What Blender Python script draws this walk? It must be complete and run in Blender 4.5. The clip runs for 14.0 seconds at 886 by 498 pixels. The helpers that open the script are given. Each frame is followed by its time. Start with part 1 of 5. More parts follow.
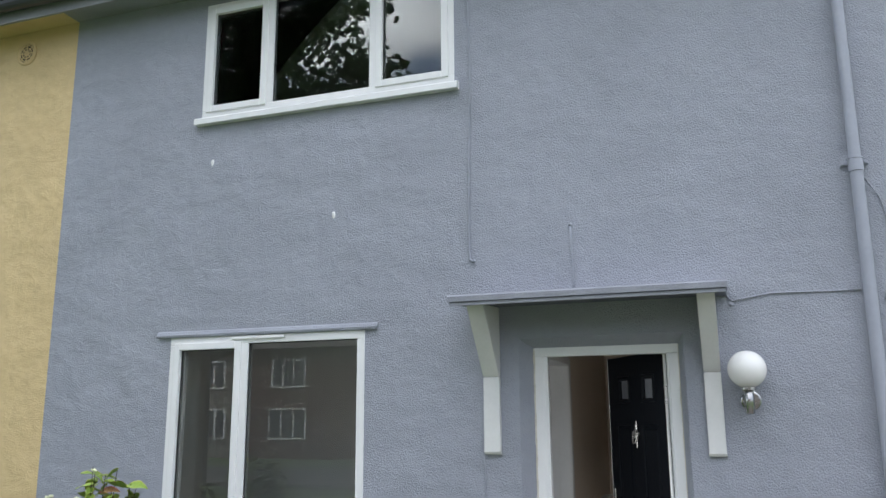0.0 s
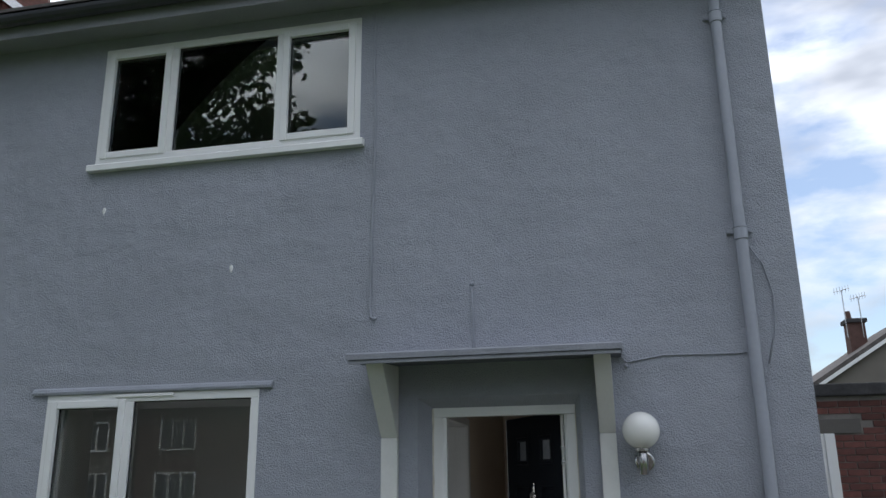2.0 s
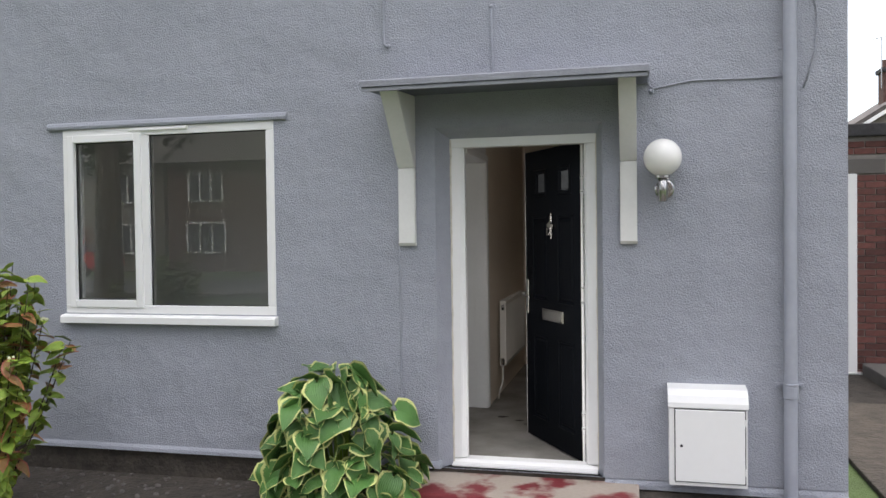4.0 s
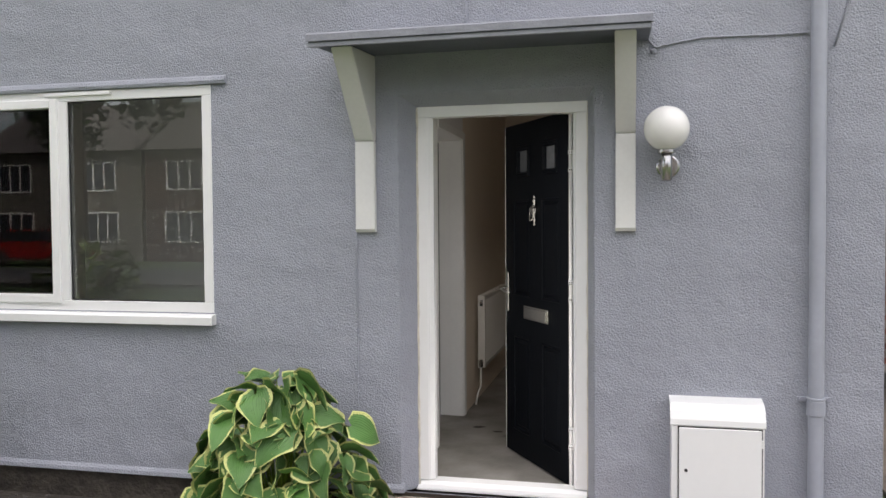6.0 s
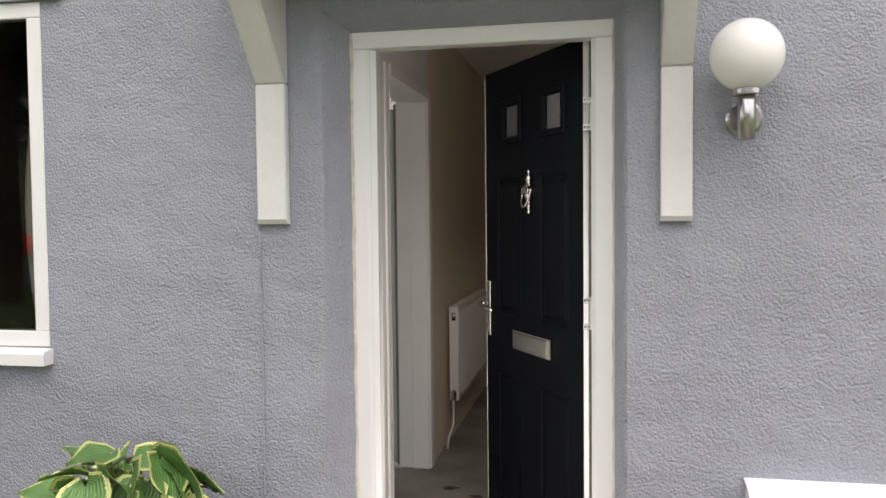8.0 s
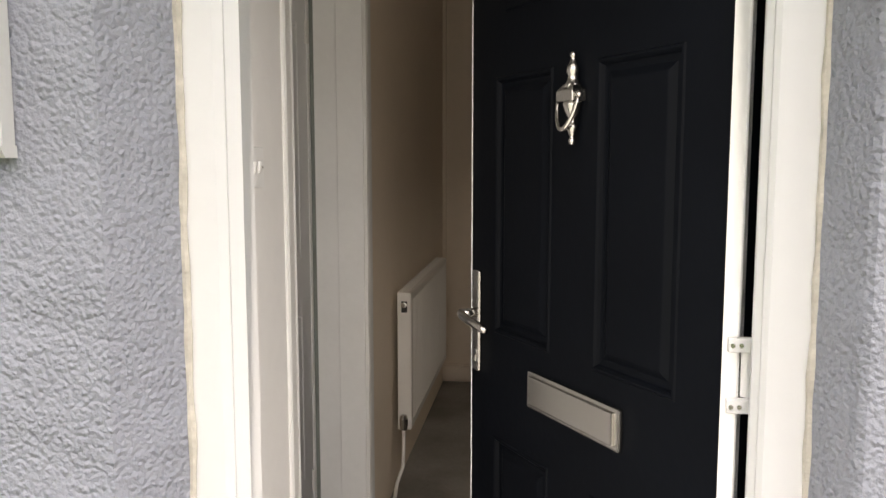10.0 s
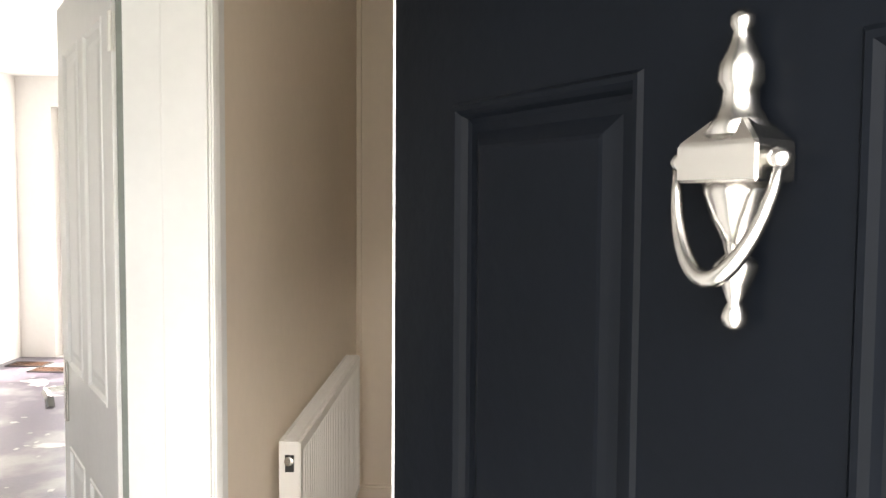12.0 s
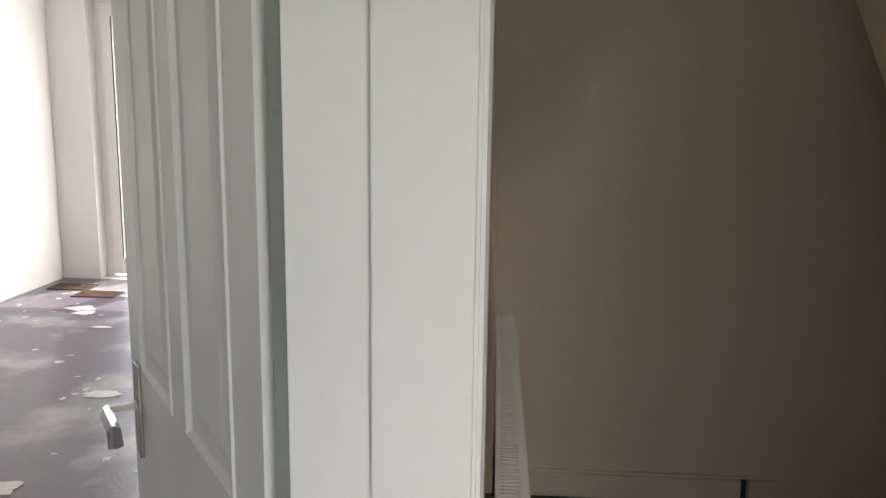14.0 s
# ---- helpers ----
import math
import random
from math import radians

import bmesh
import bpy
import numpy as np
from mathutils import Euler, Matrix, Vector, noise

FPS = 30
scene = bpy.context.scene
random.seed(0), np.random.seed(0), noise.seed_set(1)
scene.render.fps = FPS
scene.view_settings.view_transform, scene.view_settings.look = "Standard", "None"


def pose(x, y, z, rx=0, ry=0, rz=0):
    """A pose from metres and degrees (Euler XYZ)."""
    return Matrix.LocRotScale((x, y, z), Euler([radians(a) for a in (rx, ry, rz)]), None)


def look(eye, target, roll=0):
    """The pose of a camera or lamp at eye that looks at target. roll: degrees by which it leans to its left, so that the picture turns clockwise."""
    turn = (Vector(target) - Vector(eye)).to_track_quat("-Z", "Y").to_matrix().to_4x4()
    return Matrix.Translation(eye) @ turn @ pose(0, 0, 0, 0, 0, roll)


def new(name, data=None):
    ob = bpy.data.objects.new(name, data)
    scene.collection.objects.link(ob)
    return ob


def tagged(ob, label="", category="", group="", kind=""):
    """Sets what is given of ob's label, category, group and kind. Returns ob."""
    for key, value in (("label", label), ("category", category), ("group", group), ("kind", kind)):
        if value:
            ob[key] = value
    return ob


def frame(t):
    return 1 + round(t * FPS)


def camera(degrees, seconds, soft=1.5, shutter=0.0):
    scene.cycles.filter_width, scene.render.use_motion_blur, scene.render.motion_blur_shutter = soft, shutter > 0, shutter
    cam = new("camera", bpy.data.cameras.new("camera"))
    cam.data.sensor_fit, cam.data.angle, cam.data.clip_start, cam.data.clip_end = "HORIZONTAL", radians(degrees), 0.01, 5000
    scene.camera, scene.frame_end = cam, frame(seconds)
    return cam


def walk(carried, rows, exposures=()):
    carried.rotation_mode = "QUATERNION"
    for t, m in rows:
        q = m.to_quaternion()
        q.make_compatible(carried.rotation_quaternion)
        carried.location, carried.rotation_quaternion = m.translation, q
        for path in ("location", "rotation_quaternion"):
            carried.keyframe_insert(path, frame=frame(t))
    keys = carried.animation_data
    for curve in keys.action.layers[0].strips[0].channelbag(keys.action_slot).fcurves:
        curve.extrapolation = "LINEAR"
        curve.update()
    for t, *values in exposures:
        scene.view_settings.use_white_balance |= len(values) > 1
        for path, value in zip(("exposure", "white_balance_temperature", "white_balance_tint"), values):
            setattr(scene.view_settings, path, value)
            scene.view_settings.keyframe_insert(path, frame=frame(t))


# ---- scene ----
cam = camera(57.8, 14.0)

PATH = [
    (0, (1.18, -5.091, 1.628), (0.536, -3.242, 2.034), -0.4),
    (0.5, (1.184, -5.105, 1.627), (0.644, -3.247, 2.13), -0.4),
    (1, (1.181, -5.105, 1.655), (0.734, -3.241, 2.226), -0.6),
    (1.5, (1.169, -5.1, 1.646), (0.772, -3.229, 2.232), -0.7),
    (2, (1.178, -5.051, 1.621), (0.776, -3.17, 2.17), -0.7),
    (2.5, (1.178, -5.016, 1.59), (0.762, -3.099, 1.981), -0.7),
    (3, (1.184, -4.972, 1.579), (0.731, -3.033, 1.764), -0.7),
    (3.5, (1.171, -4.933, 1.523), (0.698, -2.99, 1.528), -0.7),
    (5.8, (1.128, -4.261, 1.422), (0.659, -2.319, 1.33), -0.5),
    (6, (1.106, -4.131, 1.434), (0.66, -2.183, 1.367), -0.4),
    (6.5, (1.076, -3.812, 1.43), (0.656, -1.857, 1.391), -0.5),
    (7, (1.064, -3.457, 1.421), (0.649, -1.501, 1.381), -0.6),
    (7.5, (0.97, -3.061, 1.418), (0.569, -1.102, 1.363), -0.6),
    (9.8, (0.575, -1.22, 1.373), (0.3, 0.75, 1.162), -0.1),
    (10, (0.532, -1.059, 1.378), (0.29, 0.915, 1.161), -0.0),
    (10.5, (0.472, -0.733, 1.402), (0.301, 1.248, 1.183), -0.0),
    (11, (0.488, -0.389, 1.426), (0.322, 1.599, 1.283), 0.1),
    (11.5, (0.498, -0.153, 1.438), (0.347, 1.837, 1.3), 0.3),
    (12, (0.438, 0.052, 1.478), (0.386, 2.049, 1.363), 0.4),
    (12.5, (0.299, 0.238, 1.471), (0.285, 2.234, 1.355), 0.5),
    (13, (0.183, 0.486, 1.456), (0.182, 2.469, 1.203), 0.4),
    (13.2, (0.152, 0.623, 1.451), (0.127, 2.602, 1.161), 0.5),
    (13.5, (0.098, 0.774, 1.472), (0.028, 2.742, 1.12), 0.5),
    (14, (-0.056, 0.947, 1.463), (-0.183, 2.913, 1.119), 0.7),
]
# seconds, stops, kelvin, tint: the phone opens up as it turns from sky to wall to hall
EXPOSURES = [(0, 1.1, 6400, 10), (0.5, 0.8, 6350, 10), (1.0, 0.5, 6400, 10), (1.5, 0.12, 6250, 9), (2.0, 0.08, 6250, 9), (2.5, 0.38, 6350, 10), (3.0, 0.75, 6500, 11), (3.5, 0.98, 6750, 12), (5.8, 1.15, 7200, 14), (7.5, 1.35, 7500, 15), (9.8, 1.9, 7900, 15), (10.5, 2.15, 7800, 14), (11.0, 2.65, 7600, 12), (11.5, 3.45, 7400, 12), (12.3, 3.85, 7300, 12), (13.2, 3.4, 7200, 12), (14, 2.75, 7000, 11)]
walk(cam, [(t, look(e, g, r)) for t, e, g, r in PATH], EXPOSURES)

# ---------------------------------------------------------------- light
SUN_AZ, SUN_EL = radians(25), radians(58)          # azimuth from +y, positive towards +x
world = bpy.data.worlds.new("sky")
scene.world = world
world.use_nodes = True
wn, wl = world.node_tree.nodes, world.node_tree.links
wn.clear()
w_out = wn.new("ShaderNodeOutputWorld")
w_bg = wn.new("ShaderNodeBackground")
w_sky = wn.new("ShaderNodeTexSky")
w_sky.sky_type, w_sky.sun_disc = "NISHITA", False
w_sky.sun_elevation, w_sky.sun_rotation = SUN_EL, SUN_AZ
w_co = wn.new("ShaderNodeTexCoord")
w_map = wn.new("ShaderNodeMapping")
w_map.inputs["Scale"].default_value = (1.0, 1.0, 2.6)
w_noise = wn.new("ShaderNodeTexNoise")
w_noise.inputs["Scale"].default_value = 3.2
w_noise.inputs["Detail"].default_value = 7
w_noise.inputs["Roughness"].default_value = 0.55
w_ramp = wn.new("ShaderNodeValToRGB")
w_ramp.color_ramp.elements[0].position, w_ramp.color_ramp.elements[1].position = 0.40, 0.54
w_noise2 = wn.new("ShaderNodeTexNoise")
w_noise2.inputs["Scale"].default_value = 4.5
w_noise2.inputs["Detail"].default_value = 4
w_cloud = wn.new("ShaderNodeValToRGB")
w_cloud.color_ramp.elements[0].position, w_cloud.color_ramp.elements[1].position = 0.32, 0.68
w_cloud.color_ramp.elements[0].color = (2.7, 2.9, 3.4, 1)
w_cloud.color_ramp.elements[1].color = (8.6, 8.7, 9.0, 1)
w_mix = wn.new("ShaderNodeMixRGB")
w_sep = wn.new("ShaderNodeSeparateXYZ")       # overcast cloud: brighter overhead than near the horizon
w_up = wn.new("ShaderNodeMapRange")
w_up.inputs["From Min"].default_value, w_up.inputs["From Max"].default_value = 0.0, 0.9
w_up.inputs["To Min"].default_value, w_up.inputs["To Max"].default_value = 0.5, 2.7
w_mul = wn.new("ShaderNodeVectorMath")
w_mul.operation = "SCALE"
wl.new(w_co.outputs["Generated"], w_map.inputs["Vector"])
wl.new(w_map.outputs["Vector"], w_noise.inputs["Vector"])
wl.new(w_map.outputs["Vector"], w_noise2.inputs["Vector"])
wl.new(w_noise.outputs["Fac"], w_ramp.inputs["Fac"])
wl.new(w_noise2.outputs["Fac"], w_cloud.inputs["Fac"])
wl.new(w_ramp.outputs["Color"], w_mix.inputs["Fac"])
wl.new(w_sky.outputs["Color"], w_mix.inputs["Color1"])
wl.new(w_co.outputs["Generated"], w_sep.inputs["Vector"])
wl.new(w_sep.outputs["Z"], w_up.inputs["Value"])
wl.new(w_cloud.outputs["Color"], w_mul.inputs["Vector"])
wl.new(w_up.outputs["Result"], w_mul.inputs["Scale"])
wl.new(w_mul.outputs["Vector"], w_mix.inputs["Color2"])
wl.new(w_mix.outputs["Color"], w_bg.inputs["Color"])
w_bg.inputs["Strength"].default_value = 0.12
wl.new(w_bg.outputs["Background"], w_out.inputs["Surface"])

sun_data = bpy.data.lights.new("sun", "SUN")
sun_data.energy, sun_data.angle, sun_data.color = 1.4, radians(0.6), (1.0, 0.95, 0.87)
sun = new("sun", sun_data)
sun_dir = Vector((math.sin(SUN_AZ) * math.cos(SUN_EL), math.cos(SUN_AZ) * math.cos(SUN_EL), math.sin(SUN_EL)))
sun.matrix_world = look(sun_dir * 40, (0, 0, 0))
sky_in = bpy.data.lights.new("garden_door_skylight", "AREA")      # sky light through the glazed garden door
sky_in.shape, sky_in.size, sky_in.size_y, sky_in.energy, sky_in.color = "RECTANGLE", 0.95, 1.9, 13, (0.96, 0.98, 1.0)
landing_fill_data = bpy.data.lights.new("landing_fill", "AREA")   # added fill lamp at an unseen, assumed landing window, brightens the hall
landing_fill_data.shape, landing_fill_data.size, landing_fill_data.size_y, landing_fill_data.energy, landing_fill_data.color = "RECTANGLE", 0.95, 0.95, 5, (1.0, 0.94, 0.84)
new("landing_fill", landing_fill_data).matrix_world = look((2.02, 1.7, 4.1), (0.6, 2.0, 2.2))
for at, w, h, watts, name in (((-1.98, 0.30, 1.57), 1.4, 1.1, 0.9, "front_window_skylight"), ((0.45, 0.12, 1.0), 0.68, 1.8, 1.8, "front_door_skylight")):
    lamp = bpy.data.lights.new(name, "AREA")      # sky light through the front openings
    lamp.shape, lamp.size, lamp.size_y, lamp.energy, lamp.color = "RECTANGLE", w, h, watts, (0.97, 0.985, 1.0)
    new(name, lamp).matrix_world = look(at, (at[0], 5, at[2] - 0.3))
new("garden_door_skylight", sky_in).matrix_world = look((-2.36, 7.52, 1.12), (-2.36, 0, 1.0))


# ---------------------------------------------------------------- materials
def mat(name, col, rough=0.6, metal=0.0, var=0.08, scale=6.0, fine=60.0, bump=0.0, bscale=200.0, col2=None, spec=0.5, rand=0.0, blotch=None, coat=0.0):
    """A painted, mineral or metal surface: two scales of variation, and fine relief."""
    m = bpy.data.materials.new(name)
    m.use_nodes = True
    n, l = m.node_tree.nodes, m.node_tree.links
    b = n["Principled BSDF"]
    b.inputs["Roughness"].default_value, b.inputs["Metallic"].default_value = rough, metal
    b.inputs["Specular IOR Level"].default_value = spec
    b.inputs["Coat Weight"].default_value = coat
    co = n.new("ShaderNodeTexCoord")
    big = n.new("ShaderNodeTexNoise")
    big.inputs["Scale"].default_value, big.inputs["Detail"].default_value = scale, 6
    l.new(co.outputs["Object"], big.inputs["Vector"])
    small = n.new("ShaderNodeTexNoise")
    small.inputs["Scale"].default_value, small.inputs["Detail"].default_value = fine, 4
    l.new(co.outputs["Object"], small.inputs["Vector"])
    r = n.new("ShaderNodeValToRGB")
    dark = col2 if col2 else tuple(c * (1 - var) for c in col)
    light = col if col2 else tuple(min(1, c * (1 + var)) for c in col)
    r.color_ramp.elements[0].position, r.color_ramp.elements[1].position = blotch if blotch else (0.3, 0.7)
    r.color_ramp.elements[0].color, r.color_ramp.elements[1].color = (*dark, 1), (*light, 1)
    l.new(big.outputs["Fac"], r.inputs["Fac"])
    hs = n.new("ShaderNodeHueSaturation")
    mr = n.new("ShaderNodeMapRange")
    mr.inputs["To Min"].default_value, mr.inputs["To Max"].default_value = 1 - var * 1.2, 1 + var * 1.2
    l.new(small.outputs["Fac"], mr.inputs["Value"])
    last = mr.outputs["Result"]
    if rand:
        oi = n.new("ShaderNodeObjectInfo")
        rr = n.new("ShaderNodeMapRange")
        rr.inputs["To Min"].default_value, rr.inputs["To Max"].default_value = 1 - rand, 1 + rand
        l.new(oi.outputs["Random"], rr.inputs["Value"])
        mu = n.new("ShaderNodeMath")
        mu.operation = "MULTIPLY"
        l.new(last, mu.inputs[0])
        l.new(rr.outputs["Result"], mu.inputs[1])
        last = mu.outputs["Value"]
    l.new(last, hs.inputs["Value"])
    l.new(r.outputs["Color"], hs.inputs["Color"])
    l.new(hs.outputs["Color"], b.inputs["Base Color"])
    if bump:
        bn = n.new("ShaderNodeTexNoise")
        bn.inputs["Scale"].default_value, bn.inputs["Detail"].default_value = bscale, 3
        l.new(co.outputs["Object"], bn.inputs["Vector"])
        bp = n.new("ShaderNodeBump")
        bp.inputs["Strength"].default_value, bp.inputs["Distance"].default_value = 1.0, bump
        l.new(bn.outputs["Fac"], bp.inputs["Height"])
        l.new(bp.outputs["Normal"], b.inputs["Normal"])
    return m


def render_mat(name, col, old):
    """Painted roughcast: pebbly relief, trowelled waves, thin streaks where rain ran."""
    m = mat(name, col, 0.62, 0, 0.06, 1.1, 14, spec=0.4)
    n, l = m.node_tree.nodes, m.node_tree.links
    b = n["Principled BSDF"]
    co = n.new("ShaderNodeTexCoord")
    peb = n.new("ShaderNodeTexNoise")
    peb.inputs["Scale"].default_value, peb.inputs["Detail"].default_value, peb.inputs["Roughness"].default_value = 150, 2.0, 0.5
    grit = n.new("ShaderNodeTexVoronoi")
    grit.feature = "SMOOTH_F1"
    grit.inputs["Scale"].default_value, grit.inputs["Smoothness"].default_value = 105, 0.6
    tilt = n.new("ShaderNodeMapping")
    tilt.inputs["Rotation"].default_value = (0.5, 0.7, 0.35)
    l.new(co.outputs["Object"], tilt.inputs["Vector"])
    l.new(tilt.outputs["Vector"], peb.inputs["Vector"])
    l.new(tilt.outputs["Vector"], grit.inputs["Vector"])
    pr = n.new("ShaderNodeMath")
    pr.operation = "SUBTRACT"
    l.new(peb.outputs["Fac"], pr.inputs[0])
    l.new(grit.outputs["Distance"], pr.inputs[1])
    b1 = n.new("ShaderNodeBump")
    b1.inputs["Distance"].default_value, b1.inputs["Strength"].default_value = 0.0046 * old, 1.0
    l.new(pr.outputs["Value"], b1.inputs["Height"])
    wav = n.new("ShaderNodeTexNoise")
    wav.inputs["Scale"].default_value, wav.inputs["Detail"].default_value = 3.0, 3
    l.new(co.outputs["Object"], wav.inputs["Vector"])
    b2 = n.new("ShaderNodeBump")
    b2.inputs["Distance"].default_value, b2.inputs["Strength"].default_value = 0.06, 0.7
    l.new(wav.outputs["Fac"], b2.inputs["Height"])
    l.new(b1.outputs["Normal"], b2.inputs["Normal"])
    l.new(b2.outputs["Normal"], b.inputs["Normal"])
    return m


def glass_mat(name, tint=(0.93, 0.96, 0.95)):
    m = bpy.data.materials.new(name)
    m.use_nodes = True
    n, l = m.node_tree.nodes, m.node_tree.links
    n.clear()
    out, mix = n.new("ShaderNodeOutputMaterial"), n.new("ShaderNodeMixShader")
    tr, gl, fr = n.new("ShaderNodeBsdfTransparent"), n.new("ShaderNodeBsdfGlossy"), n.new("ShaderNodeFresnel")
    tr.inputs["Color"].default_value = (*tint, 1)
    gl.inputs["Roughness"].default_value = 0.0
    fr.inputs["IOR"].default_value = 1.6
    l.new(fr.outputs["Fac"], mix.inputs["Fac"])
    l.new(tr.outputs["BSDF"], mix.inputs[1])
    l.new(gl.outputs["BSDF"], mix.inputs[2])
    l.new(mix.outputs["Shader"], out.inputs["Surface"])
    return m


GREY = render_mat("grey_roughcast", (0.322, 0.338, 0.382), 1.0)
CREAM = render_mat("cream_roughcast", (0.66, 0.50, 0.26), 0.7)
UPVC = mat("white_plastic", (0.80, 0.80, 0.79), 0.3, var=0.015, scale=2, fine=30)
WHITE_WOOD = mat("white_gloss_wood", (0.78, 0.78, 0.76), 0.35, var=0.03, scale=3, fine=40, bump=0.0004, bscale=60)
BRACKET = mat("bracket_paint", (0.70, 0.70, 0.68), 0.4, var=0.04, scale=4, fine=50, bump=0.0006, bscale=90)
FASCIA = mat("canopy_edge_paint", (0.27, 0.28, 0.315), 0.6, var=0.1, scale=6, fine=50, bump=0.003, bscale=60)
# deck colour: canopy paint darkened, the shade underneath is put into it
DECK_SHADE = mat("canopy_deck_shade", (0.115, 0.125, 0.15), 0.7, var=0.12, scale=5, fine=60, bump=0.002, bscale=70)
PIPE = mat("grey_pipe_paint", (0.322, 0.338, 0.388), 0.38, var=0.05, scale=4, fine=40, bump=0.0004, bscale=50)
NAVY = mat("navy_composite_door", (0.0026, 0.0034, 0.0050), 0.42, var=0.12, scale=4, fine=90, bump=0.0005, bscale=45, spec=0.04)
CHROME = mat("brushed_chrome", (0.46, 0.447, 0.425), 0.24, 1.0, var=0.03, scale=8, fine=120)
STEEL = mat("stainless_steel", (0.46, 0.455, 0.45), 0.24, 1.0, var=0.03, scale=8, fine=120)
OPAL = mat("opal_globe", (0.83, 0.82, 0.79), 0.22, var=0.02, scale=6, fine=30)
GLASS = glass_mat("window_glass")
FROST = mat("frosted_pane", (0.085, 0.09, 0.10), 0.25, var=0.1, scale=30, fine=120, bump=0.001, bscale=120)
PLASTER_W = mat("white_emulsion", (0.78, 0.77, 0.755), 0.75, var=0.025, scale=1.5, fine=25, bump=0.0008, bscale=25)
PLASTER_B = mat("magnolia_emulsion", (0.78, 0.68, 0.565), 0.75, var=0.03, scale=1.2, fine=25, bump=0.0008, bscale=25)
CONC = mat("bare_concrete_floor", (0.27, 0.255, 0.235), 0.7, var=0.1, scale=2.6, fine=40, bump=0.002, bscale=40, col2=(0.15, 0.14, 0.125), blotch=(0.34, 0.62))
LOUNGE_FLOOR = mat("stained_screed", (0.10, 0.085, 0.115), 0.34, var=0.16, scale=2.2, fine=26, bump=0.001, bscale=60, col2=(0.27, 0.255, 0.27), blotch=(0.36, 0.50))
SPLASH = mat("plaster_splash", (0.55, 0.54, 0.53), 0.6, var=0.12, scale=8, fine=50)
RADIATOR = mat("radiator_enamel", (0.76, 0.74, 0.70), 0.32, var=0.02, scale=3, fine=30)
# colour of the shaded hinge gap at the lounge door
GAP_SHADE = mat("grey_green_gap_shade", (0.20, 0.22, 0.20), 0.8, var=0.1, scale=9, fine=80)
# black rubber; also drawn where narrow gaps lie in shade
DARK = mat("dark_rubber_and_gap_shade", (0.012, 0.012, 0.013), 0.6, var=0.1)
FOAM = mat("cured_sealant", (0.62, 0.58, 0.50), 0.8, var=0.15, scale=30, fine=90, bump=0.006, bscale=60)
STAIRWOOD = mat("brown_stair_wood", (0.10, 0.045, 0.025), 0.5, var=0.25, scale=5, fine=60)
PANELPAINT = mat("stair_panel_paint", (0.80, 0.70, 0.59), 0.5, var=0.03, scale=2, fine=30)
TILES = mat("roof_tile", (0.085, 0.075, 0.07), 0.85, var=0.3, scale=5, fine=40, bump=0.004, bscale=60)
GUTTER = mat("black_gutter", (0.035, 0.037, 0.043), 0.4, var=0.15, scale=4)
SOFFIT = mat("grey_soffit", (0.26, 0.265, 0.285), 0.6, var=0.1, scale=2)
BRICK = mat("red_brick", (0.115, 0.042, 0.034), 0.85, var=0.25, scale=14, fine=90, bump=0.002, bscale=120, rand=0.35)
MORTAR = mat("mortar", (0.20, 0.18, 0.165), 0.9, var=0.15, scale=8, bump=0.002, bscale=120)
COPING = mat("dark_coping", (0.045, 0.043, 0.045), 0.85, var=0.3, scale=9, bump=0.003)
SOIL = mat("soil", (0.05, 0.042, 0.034), 0.95, var=0.35, scale=8, fine=60, bump=0.02, bscale=30)
PATH_C = mat("concrete_path", (0.12, 0.11, 0.10), 0.85, var=0.12, scale=3, fine=60, bump=0.003, bscale=60)
STEP = mat("worn_red_step", (0.40, 0.34, 0.285), 0.7, var=0.1, scale=3.4, fine=40, bump=0.002, bscale=40, col2=(0.19, 0.025, 0.03), blotch=(0.43, 0.52))
GRASS = mat("grass", (0.05, 0.085, 0.022), 0.9, var=0.3, scale=2, fine=80, bump=0.02, bscale=60)
ASPHALT = mat("asphalt", (0.05, 0.05, 0.052), 0.9, var=0.2, scale=4, fine=90, bump=0.003, bscale=120)
BARK = mat("bark", (0.06, 0.045, 0.032), 0.9, var=0.3, scale=6, bump=0.02, bscale=14)
LEAF_T = mat("tree_leaf", (0.035, 0.065, 0.018), 0.6, var=0.4, scale=1.5, fine=8)
CAR_RED = mat("red_car_paint", (0.36, 0.015, 0.015), 0.25, var=0.03, coat=0.6)
TYRE = mat("tyre", (0.015, 0.015, 0.015), 0.8)
FAR_GLASS = mat("far_glass", (0.03, 0.035, 0.045), 0.08, var=0.05)
HOUSE_R = mat("house_brick", (0.10, 0.055, 0.045), 0.9, var=0.2, scale=4, fine=60, bump=0.003)
HOUSE_C = mat("house_render", (0.16, 0.145, 0.125), 0.9, var=0.06, scale=2, fine=30)


